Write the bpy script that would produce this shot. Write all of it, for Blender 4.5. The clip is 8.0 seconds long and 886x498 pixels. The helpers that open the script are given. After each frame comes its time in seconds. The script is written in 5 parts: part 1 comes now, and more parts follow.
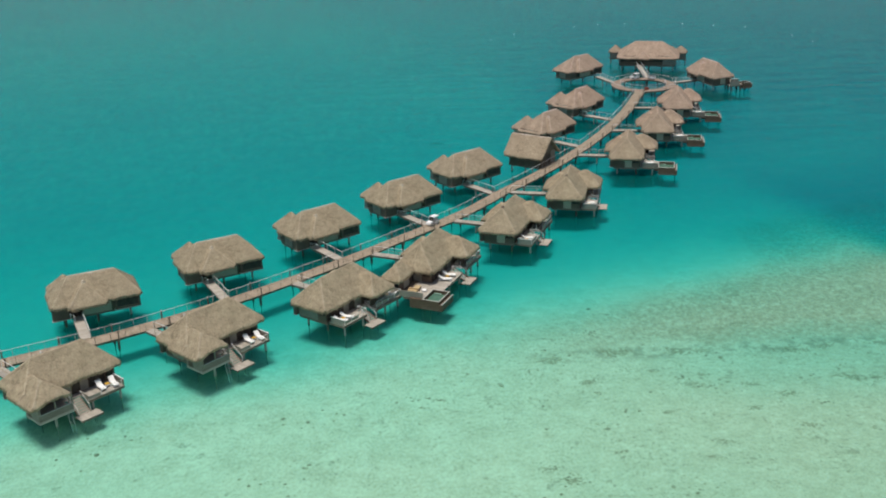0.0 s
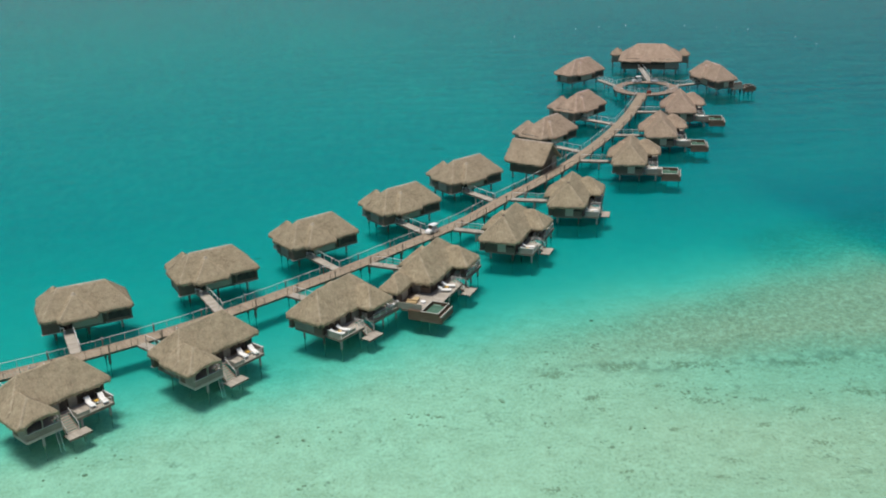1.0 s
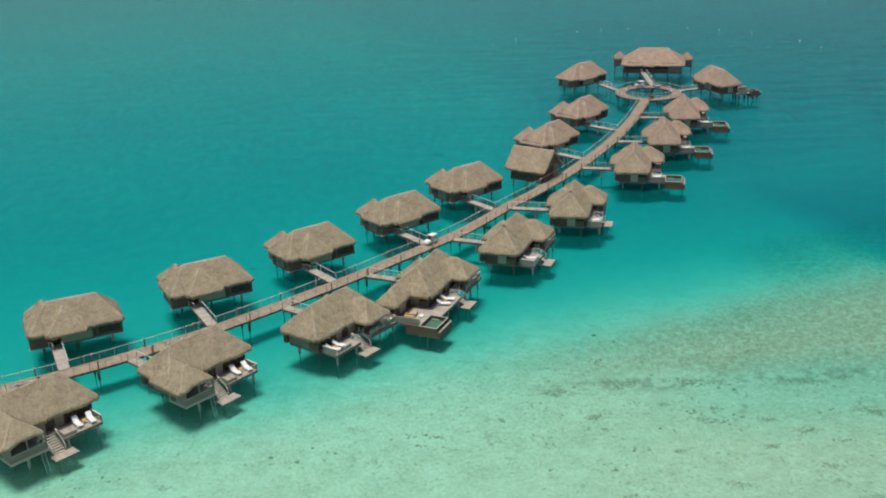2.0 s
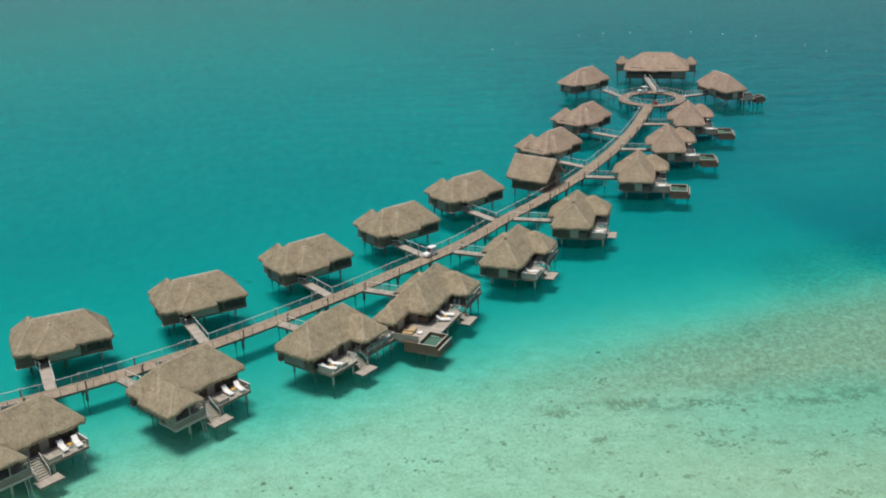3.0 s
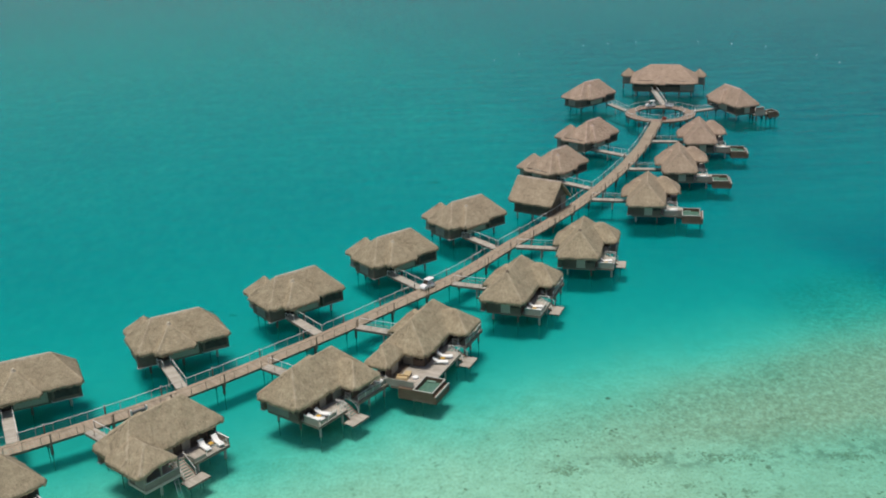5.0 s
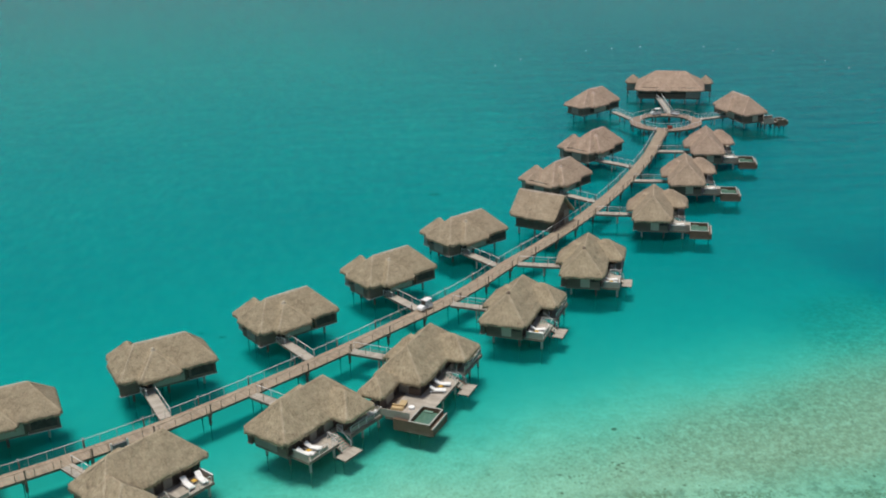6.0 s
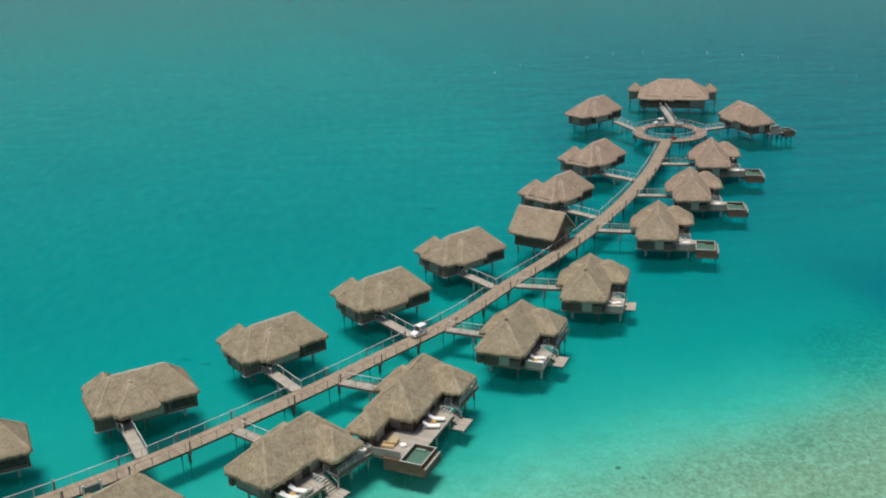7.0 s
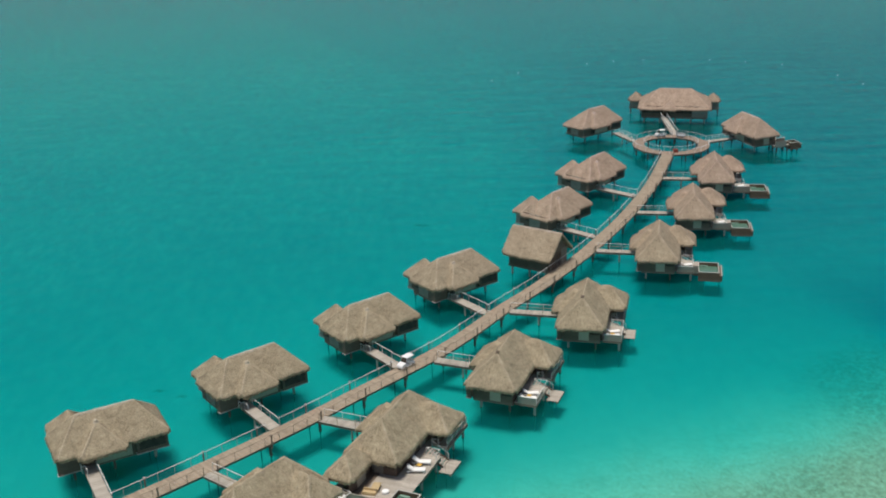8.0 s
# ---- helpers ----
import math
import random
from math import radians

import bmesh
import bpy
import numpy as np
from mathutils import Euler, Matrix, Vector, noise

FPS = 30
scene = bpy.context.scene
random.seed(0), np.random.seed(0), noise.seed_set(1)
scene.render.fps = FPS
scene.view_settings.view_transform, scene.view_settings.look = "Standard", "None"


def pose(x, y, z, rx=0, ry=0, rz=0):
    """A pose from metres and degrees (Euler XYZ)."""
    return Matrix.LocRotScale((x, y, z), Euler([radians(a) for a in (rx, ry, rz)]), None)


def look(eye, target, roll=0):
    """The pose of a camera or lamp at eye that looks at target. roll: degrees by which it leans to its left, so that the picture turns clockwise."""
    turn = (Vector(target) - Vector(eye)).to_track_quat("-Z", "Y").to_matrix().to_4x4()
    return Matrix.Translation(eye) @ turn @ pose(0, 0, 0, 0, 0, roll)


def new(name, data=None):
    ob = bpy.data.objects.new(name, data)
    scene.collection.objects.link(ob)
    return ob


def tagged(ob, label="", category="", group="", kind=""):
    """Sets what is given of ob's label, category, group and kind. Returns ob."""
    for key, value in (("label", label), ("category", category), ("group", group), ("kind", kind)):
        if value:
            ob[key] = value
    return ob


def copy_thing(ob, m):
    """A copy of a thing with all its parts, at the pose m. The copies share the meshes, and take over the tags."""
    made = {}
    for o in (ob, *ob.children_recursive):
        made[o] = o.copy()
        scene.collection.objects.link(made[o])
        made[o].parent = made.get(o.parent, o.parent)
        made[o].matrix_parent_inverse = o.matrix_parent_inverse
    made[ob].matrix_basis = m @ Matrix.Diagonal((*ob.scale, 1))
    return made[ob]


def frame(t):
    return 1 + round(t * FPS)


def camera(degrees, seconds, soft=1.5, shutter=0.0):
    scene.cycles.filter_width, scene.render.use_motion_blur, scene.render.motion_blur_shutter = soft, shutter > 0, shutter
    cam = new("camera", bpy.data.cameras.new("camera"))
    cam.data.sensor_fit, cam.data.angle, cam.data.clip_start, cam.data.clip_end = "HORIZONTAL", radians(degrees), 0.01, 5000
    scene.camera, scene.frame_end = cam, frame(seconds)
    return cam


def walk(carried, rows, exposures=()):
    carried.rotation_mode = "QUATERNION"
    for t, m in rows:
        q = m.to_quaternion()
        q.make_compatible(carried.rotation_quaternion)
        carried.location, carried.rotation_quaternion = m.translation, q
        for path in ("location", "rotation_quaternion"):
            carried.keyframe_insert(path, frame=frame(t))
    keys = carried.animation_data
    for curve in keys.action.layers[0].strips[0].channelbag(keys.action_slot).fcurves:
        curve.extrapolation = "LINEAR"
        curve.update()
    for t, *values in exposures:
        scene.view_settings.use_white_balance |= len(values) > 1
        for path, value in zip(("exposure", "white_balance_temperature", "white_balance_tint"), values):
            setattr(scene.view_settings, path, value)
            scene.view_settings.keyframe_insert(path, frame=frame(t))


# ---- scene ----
cam = camera(45.0, 8.0, soft=1.95)
PATH = [
    (0, (-0.051, -3.855, 60.759), (-0.057, -1.989, 60.038), -1.8),
    (0.5, (-0.044, -1.846, 60.678), (-0.049, 0.020, 59.957), -1.8),
    (1, (0.155, 0.001, 60.750), (0.148, 1.866, 60.030), -1.9),
    (1.5, (0.312, 1.948, 60.949), (0.304, 3.814, 60.228), -1.8),
    (3, (0.668, 8.646, 61.038), (0.658, 10.513, 60.320), -1.9),
    (3.5, (0.724, 11.173, 61.051), (0.714, 13.040, 60.335), -1.9),
    (4, (0.911, 13.881, 60.976), (0.899, 15.749, 60.261), -1.9),
    (4.5, (1.058, 16.728, 61.043), (1.046, 18.596, 60.330), -1.9),
    (6, (1.850, 26.647, 61.166), (1.833, 28.516, 60.456), -2.0),
    (6.5, (2.109, 30.377, 61.346), (2.093, 32.247, 60.635), -1.9),
    (7, (2.629, 34.127, 61.419), (2.611, 35.997, 60.710), -2.0),
    (7.5, (3.441, 38.110, 61.483), (3.420, 39.981, 60.775), -2.0),
    (8, (4.290, 42.201, 61.724), (4.269, 44.072, 61.016), -2.0),
]
walk(cam, [(t, look(eye, target, roll)) for t, eye, target, roll in PATH])

# ---- world, sun, exposure ----
SUN = Vector((-0.12, -0.11, 1.0)).normalized()
world = bpy.data.worlds.new("sky")
scene.world = world
world.use_nodes = True
wn = world.node_tree
wn.nodes.clear()
sky = wn.nodes.new("ShaderNodeTexSky")
sky.sky_type, sky.sun_disc = "NISHITA", False
sky.sun_elevation = math.asin(SUN.z)
sky.sun_rotation = math.atan2(SUN.x, SUN.y)
sky.air_density, sky.dust_density, sky.ozone_density = 1.0, 2.2, 1.0
wb = wn.nodes.new("ShaderNodeBackground")
wb.inputs["Strength"].default_value = 0.086
wo = wn.nodes.new("ShaderNodeOutputWorld")
wn.links.new(sky.outputs[0], wb.inputs[0])
wn.links.new(wb.outputs[0], wo.inputs[0])
sun = new("sun", bpy.data.lights.new("sun", "SUN"))
sun.data.energy, sun.data.angle, sun.data.color = 3.62, radians(18.0), (1.0, 0.955, 0.88)
sun.matrix_world = look(tuple(SUN * 200), (0, 0, 0))
scene.view_settings.exposure = -0.15


# ---- materials ----
class Nodes:
    """A material's node tree, with short ways to add nodes."""

    def __init__(self, name):
        self.mat = bpy.data.materials.new(name)
        self.mat.use_nodes = True
        self.tree = self.mat.node_tree
        self.tree.nodes.clear()
        self.out = self.add("ShaderNodeOutputMaterial")

    def add(self, kind):
        return self.tree.nodes.new(kind)

    def link(self, a, b):
        self.tree.links.new(a, b)

    def set(self, socket, v):
        if hasattr(v, "is_linked"):
            self.link(v, socket)
        else:
            socket.default_value = v

    def coord(self, kind="Object", scale=(1, 1, 1)):
        c = self.add("ShaderNodeTexCoord")
        m = self.add("ShaderNodeMapping")
        m.inputs["Scale"].default_value = scale
        self.link(c.outputs[kind], m.inputs[0])
        return m.outputs[0]

    def place(self, scale=(1, 1, 1)):
        g = self.add("ShaderNodeNewGeometry")
        m = self.add("ShaderNodeMapping")
        m.inputs["Scale"].default_value = scale
        self.link(g.outputs["Position"], m.inputs[0])
        return m.outputs[0]

    def noise(self, vec, scale, detail=4.0, rough=0.55):
        n = self.add("ShaderNodeTexNoise")
        n.inputs["Scale"].default_value, n.inputs["Detail"].default_value, n.inputs["Roughness"].default_value = scale, detail, rough
        self.link(vec, n.inputs["Vector"])
        return n.outputs["Fac"]

    def ramp(self, fac, stops):
        r = self.add("ShaderNodeValToRGB")
        while len(r.color_ramp.elements) < len(stops):
            r.color_ramp.elements.new(0.5)
        for e, (p, c) in zip(r.color_ramp.elements, stops):
            e.position, e.color = p, (*c, 1)
        self.link(fac, r.inputs[0])
        return r.outputs[0]

    def maths(self, op, a, b=0.0, clamp=False):
        m = self.add("ShaderNodeMath")
        m.operation, m.use_clamp = op, clamp
        self.set(m.inputs[0], a)
        self.set(m.inputs[1], b)
        return m.outputs[0]

    def smooth(self, v, lo, hi, a=0.0, b=1.0):
        m = self.add("ShaderNodeMapRange")
        m.interpolation_type = "SMOOTHSTEP"
        self.set(m.inputs[0], v)
        for n, x in enumerate((lo, hi, a, b)):
            m.inputs[n + 1].default_value = x
        return m.outputs[0]

    def mix(self, fac, a, b, blend="MIX"):
        m = self.add("ShaderNodeMix")
        m.data_type, m.blend_type = "RGBA", blend
        self.set(m.inputs["Factor"], fac)
        self.set(m.inputs[6], a if hasattr(a, "is_linked") else (*a, 1))
        self.set(m.inputs[7], b if hasattr(b, "is_linked") else (*b, 1))
        return m.outputs[2]

    def bump(self, height, strength, distance):
        b = self.add("ShaderNodeBump")
        b.inputs["Strength"].default_value, b.inputs["Distance"].default_value = strength, distance
        self.link(height, b.inputs["Height"])
        return b.outputs[0]

    def surface(self, color, rough=0.8, normal=None, metal=0.0, spec=0.3):
        p = self.add("ShaderNodeBsdfPrincipled")
        self.set(p.inputs["Base Color"], color if hasattr(color, "is_linked") else (*color, 1))
        self.set(p.inputs["Roughness"], rough)
        p.inputs["Metallic"].default_value = metal
        p.inputs["Specular IOR Level"].default_value = spec
        if normal:
            self.link(normal, p.inputs["Normal"])
        self.link(p.outputs[0], self.out.inputs[0])
        return self.mat


def thatch(name, dark, mid, light):
    """Weathered palm thatch: streaks down the slope, patches, moss and dry bundles."""
    n = Nodes(name)
    uv = n.coord("UV", (9.0, 3.2, 1))
    streak = n.noise(uv, 1.0, 6.0, 0.7)
    speck = n.noise(n.coord("Object"), 6.0, 4.0, 0.8)
    patch = n.noise(n.coord("Object"), 0.7, 5.0, 0.65)
    mott = n.noise(n.coord("Object"), 2.2, 5.0, 0.7)
    layer = n.noise(n.coord("UV", (0.8, 5.0, 1)), 1.0, 4.0, 0.6)
    fac = n.maths("ADD", n.maths("ADD", n.maths("MULTIPLY", streak, 0.30), n.maths("MULTIPLY", speck, 0.40)), n.maths("ADD", n.maths("MULTIPLY", patch, 0.26), n.maths("ADD", n.maths("MULTIPLY", layer, 0.12), n.maths("MULTIPLY", mott, 0.22))))
    col = n.ramp(fac, ((0.54, dark), (0.65, mid), (0.76, light)))
    # tufts bleached by the sun
    col = n.mix(n.smooth(n.noise(n.coord("Object", (1, 1, 1.4)), 3.4, 6.0, 0.8), 0.60, 0.72, 0.0, 0.55), col, light)
    info = n.add("ShaderNodeObjectInfo")
    col = n.mix(n.maths("MULTIPLY", info.outputs["Random"], 0.35), col, n.mix(0.5, col, (0.32, 0.265, 0.195)))
    # roofs towards the jetty's end shift redder, distance haze painted into the thatch colour
    where = n.add("ShaderNodeSeparateXYZ")
    n.link(n.place(), where.inputs[0])
    col = n.mix(n.smooth(where.outputs[1], 165, 235), col, n.mix(1.0, col, (1.07, 0.955, 1.07), "MULTIPLY"))
    height = n.maths("ADD", n.maths("ADD", streak, speck), n.maths("MULTIPLY", layer, 0.4))
    return n.surface(col, 0.95, n.bump(height, 0.6, 0.07), spec=0.1)


def timber(name, dark, light, scale=(1, 12, 12), rough=0.75, kind="Object"):
    """Weathered timber with grain along x, island by island."""
    n = Nodes(name)
    grain = n.noise(n.coord(kind, scale), 1.0, 5.0, 0.6)
    stain = n.noise(n.coord(kind), 0.8, 4.0, 0.6)
    g = n.add("ShaderNodeNewGeometry")
    fac = n.maths("ADD", n.maths("MULTIPLY", grain, 0.45), n.maths("ADD", n.maths("MULTIPLY", stain, 0.35), n.maths("MULTIPLY", g.outputs["Random Per Island"], 0.2)))
    col = n.ramp(fac, ((0.32, dark), (0.68, light)))
    return n.surface(col, rough, n.bump(grain, 0.5, 0.02), spec=0.25)


def painted(name, color, rough=0.5, dirt=0.25):
    n = Nodes(name)
    d = n.noise(n.coord("Object"), 2.5, 6.0, 0.65)
    fine = n.noise(n.coord("Object"), 18.0, 3.0, 0.5)
    col = n.mix(n.maths("MULTIPLY", n.smooth(d, 0.45, 0.75), dirt), color, tuple(c * 0.45 for c in color))
    return n.surface(col, n.maths("ADD", n.maths("MULTIPLY", d, 0.25), rough - 0.1), n.bump(fine, 0.2, 0.01))


def glass_dark(name):
    n = Nodes(name)
    d = n.noise(n.coord("Object"), 1.5, 3.0, 0.5)
    return n.surface(n.ramp(d, ((0.3, (0.045, 0.036, 0.029)), (0.7, (0.085, 0.068, 0.055)))), 0.3, spec=0.15)


THATCH = thatch("thatch", (0.195, 0.156, 0.102), (0.325, 0.268, 0.178), (0.47, 0.40, 0.278))
CAPPING = thatch("ridge_thatch", (0.25, 0.20, 0.13), (0.36, 0.297, 0.202), (0.47, 0.398, 0.285))
CREST = thatch("crest_thatch", (0.27, 0.225, 0.165), (0.43, 0.37, 0.285), (0.56, 0.50, 0.41))
PALECAP = thatch("pale_hip_thatch", (0.225, 0.18, 0.118), (0.375, 0.312, 0.218), (0.50, 0.432, 0.32))
STRAW = timber("straw", (0.24, 0.192, 0.13), (0.42, 0.355, 0.255), (3, 3, 3), 0.95)
DECKING = timber("decking", (0.26, 0.202, 0.145), (0.425, 0.342, 0.25), (2, 2, 2))
RINGDECK = timber("ring_decking", (0.225, 0.165, 0.125), (0.36, 0.275, 0.21), (2, 2, 2))
GREYDECK = timber("grey_decking", (0.33, 0.29, 0.24), (0.52, 0.465, 0.39), (2, 10, 2))
BEAM = timber("beam_timber", (0.125, 0.094, 0.07), (0.24, 0.185, 0.14))
WEATHERED = timber("weathered_timber", (0.17, 0.145, 0.115), (0.30, 0.265, 0.215), (1, 1, 9))
SIDING = timber("pale_siding", (0.21, 0.188, 0.152), (0.345, 0.315, 0.262), (1, 1, 9))
DARKWOOD = timber("dark_timber", (0.10, 0.072, 0.053), (0.20, 0.146, 0.108), (1, 1, 9))
PALEWALL = painted("pale_wall", (0.42, 0.375, 0.285), 0.7)
SILLWOOD = painted("sill_paint", (0.44, 0.43, 0.40), 0.6)
RIMSTONE = painted("pool_rim", (0.44, 0.42, 0.37), 0.6, 0.4)
RAILPAINT = painted("rail_paint", (0.70, 0.68, 0.64), 0.5)
CONCRETE = painted("pile_concrete", (0.32, 0.315, 0.28), 0.8, 0.5)
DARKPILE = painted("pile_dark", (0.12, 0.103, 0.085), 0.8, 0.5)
FOOTTONE = painted("foot_tone", (0.21, 0.22, 0.16), 0.8, 0.5)
WHITE = painted("white_paint", (0.80, 0.79, 0.77), 0.35, 0.12)
CUSHION = painted("white_cushion", (0.82, 0.80, 0.76), 0.85, 0.08)
LINEN = painted("linen", (0.50, 0.37, 0.20), 0.9, 0.2)
TOWEL = painted("yellow_towel", (0.55, 0.33, 0.06), 0.9, 0.2)
RUBBER = painted("rubber", (0.025, 0.025, 0.026), 0.8)
DARKSTEEL = painted("dark_grey_metal", (0.16, 0.16, 0.155), 0.5)
STEEL = painted("grey_metal", (0.36, 0.37, 0.38), 0.45)
REDPAINT = painted("red_paint", (0.30, 0.07, 0.05), 0.5)
TILE = painted("pool_tile", (0.20, 0.32, 0.25), 0.3, 0.3)
GLASS = glass_dark("dark_glass")


# ---- the lagoon: depth, seabed, water ----
SHORE = (-0.38, 0.925, 117.0)  # normal of the sandbank's edge and its distance from the origin


def away(x, y):
    """Distance from the sandbank's edge, positive over deep water."""
    return SHORE[0] * x + SHORE[1] * y - SHORE[2]


def ease(v, lo, hi):
    f = np.clip((v - lo) / (hi - lo), 0, 1)
    return f * f * (3 - 2 * f)


def bed(x, y):
    s = away(x, y)
    return -1.85 - 0.55 * ease(s, -6, 36) - 0.6 * ease(s, 40, 240)


def seabed_material():
    n = Nodes("sand")
    p = n.place()
    big = n.noise(p, 0.05, 5.0, 0.6)
    mid = n.noise(p, 0.35, 6.0, 0.65)
    fine = n.noise(n.place((1, 0.7, 1)), 2.8, 4.0, 0.75)
    caustic_web = n.add("ShaderNodeTexVoronoi")
    caustic_web.feature = "DISTANCE_TO_EDGE"
    caustic_web.inputs["Scale"].default_value = 0.55
    wob = n.add("ShaderNodeVectorMath")
    wob.operation = "MULTIPLY_ADD"
    n.link(p, wob.inputs[0])
    wob.inputs[1].default_value = (1, 1, 1)
    nz = n.add("ShaderNodeTexNoise")
    nz.inputs["Scale"].default_value = 0.7
    n.link(p, nz.inputs["Vector"])
    n.link(nz.outputs["Color"], wob.inputs[2])
    n.link(wob.outputs[0], caustic_web.inputs["Vector"])
    sand = n.ramp(n.maths("ADD", n.maths("MULTIPLY", mid, 0.45), n.maths("MULTIPLY", fine, 0.55)), ((0.36, (0.47, 0.43, 0.285)), (0.5, (0.58, 0.54, 0.372)), (0.64, (0.69, 0.645, 0.455))))
    # pale web of caustic light painted into the sand colour
    sand = n.mix(n.smooth(caustic_web.outputs["Distance"], 0.07, 0.0, 0.0, 0.10), sand, (0.85, 0.83, 0.68))
    # coral rubble lies along the bank's edge and in scattered clumps on it
    sep = n.add("ShaderNodeSeparateXYZ")
    n.link(p, sep.inputs[0])
    s = n.maths("SUBTRACT", n.maths("ADD", n.maths("MULTIPLY", sep.outputs[0], SHORE[0]), n.maths("MULTIPLY", sep.outputs[1], SHORE[1])), SHORE[2])
    x = sep.outputs[0]
    ragged = n.maths("MULTIPLY", n.maths("SUBTRACT", n.noise(p, 0.12, 4.0, 0.6), 0.5), 9.0)
    se = n.maths("ADD", s, ragged)
    sv = n.maths("ADD", se, n.maths("MULTIPLY", n.maths("SUBTRACT", x, 15.0), 0.33))
    q = n.place((0.8, 0.72, 1))
    sand = n.mix(n.smooth(s, -2, 16, 0.0, 0.85), sand, (0.57, 0.55, 0.39))
    # a brown film of algae on the eastern bank
    film = n.maths("MULTIPLY", n.smooth(x, -10, 55), n.smooth(n.noise(q, 1.1, 7.0, 0.75), 0.36, 0.62, 0.14, 0.50))
    sand = n.mix(n.maths("MULTIPLY", film, n.smooth(s, 6, -6)), sand, (0.37, 0.30, 0.185))
    band = n.maths("MULTIPLY", n.smooth(sv, -12.8, -9.2), n.smooth(se, 2, -6))
    grit = n.noise(q, 1.5, 7.0, 0.75)
    far_patch = n.maths("MULTIPLY", n.maths("MULTIPLY", n.smooth(x, 42, 54), n.smooth(se, -4, 3)), n.smooth(se, 22, 13, 0.0, 0.75))
    where = n.maths("ADD", n.maths("MULTIPLY", band, n.smooth(x, -8, 38)), far_patch)
    rub = n.maths("MULTIPLY", where, n.smooth(grit, 0.36, 0.60, 0.18, 1.0))
    sand = n.mix(n.maths("MULTIPLY", rub, 0.88), sand, n.ramp(fine, ((0.35, (0.28, 0.225, 0.135)), (0.65, (0.46, 0.395, 0.26)))))
    clump = n.maths("MULTIPLY", n.smooth(n.noise(q, 0.7, 7.0, 0.82), 0.55, 0.66), n.smooth(n.noise(p, 0.13, 3.0, 0.5), 0.44, 0.60))
    clump = n.maths("MULTIPLY", clump, n.smooth(s, 4, -8))
    sand = n.mix(n.maths("MULTIPLY", clump, 0.75), sand, (0.24, 0.225, 0.145))
    # a line of darker clumps behind the rubble
    line = n.maths("ADD", s, n.maths("MULTIPLY", n.maths("SUBTRACT", x, 15.0), 0.33))
    line = n.maths("MULTIPLY", n.maths("MULTIPLY", n.smooth(line, -15.6, -13.6), n.smooth(line, -10.6, -12.2)), n.maths("MULTIPLY", n.smooth(x, 6, 16), n.smooth(n.noise(q, 0.5, 7.0, 0.8), 0.45, 0.60, 0.0, 0.55)))
    sand = n.mix(line, sand, (0.17, 0.16, 0.10))
    # small dark bits strewn over the bank
    bits = n.maths("MULTIPLY", n.smooth(n.noise(q, 2.1, 6.0, 0.80), 0.53, 0.68), n.smooth(n.noise(p, 0.18, 4.0, 0.6), 0.34, 0.56))
    bits = n.maths("MULTIPLY", n.maths("MULTIPLY", bits, n.smooth(x, -60, 25, 0.25, 0.95)), n.smooth(s, 3, -8))
    sand = n.mix(bits, sand, (0.22, 0.18, 0.11))
    shells = n.smooth(n.noise(q, 3.2, 3.0, 0.7), 0.56, 0.70, 0.0, 0.28)
    sand = n.mix(shells, sand, (0.75, 0.69, 0.50))
    return n.surface(sand, 0.95, n.bump(mid, 0.3, 0.15), spec=0.05)


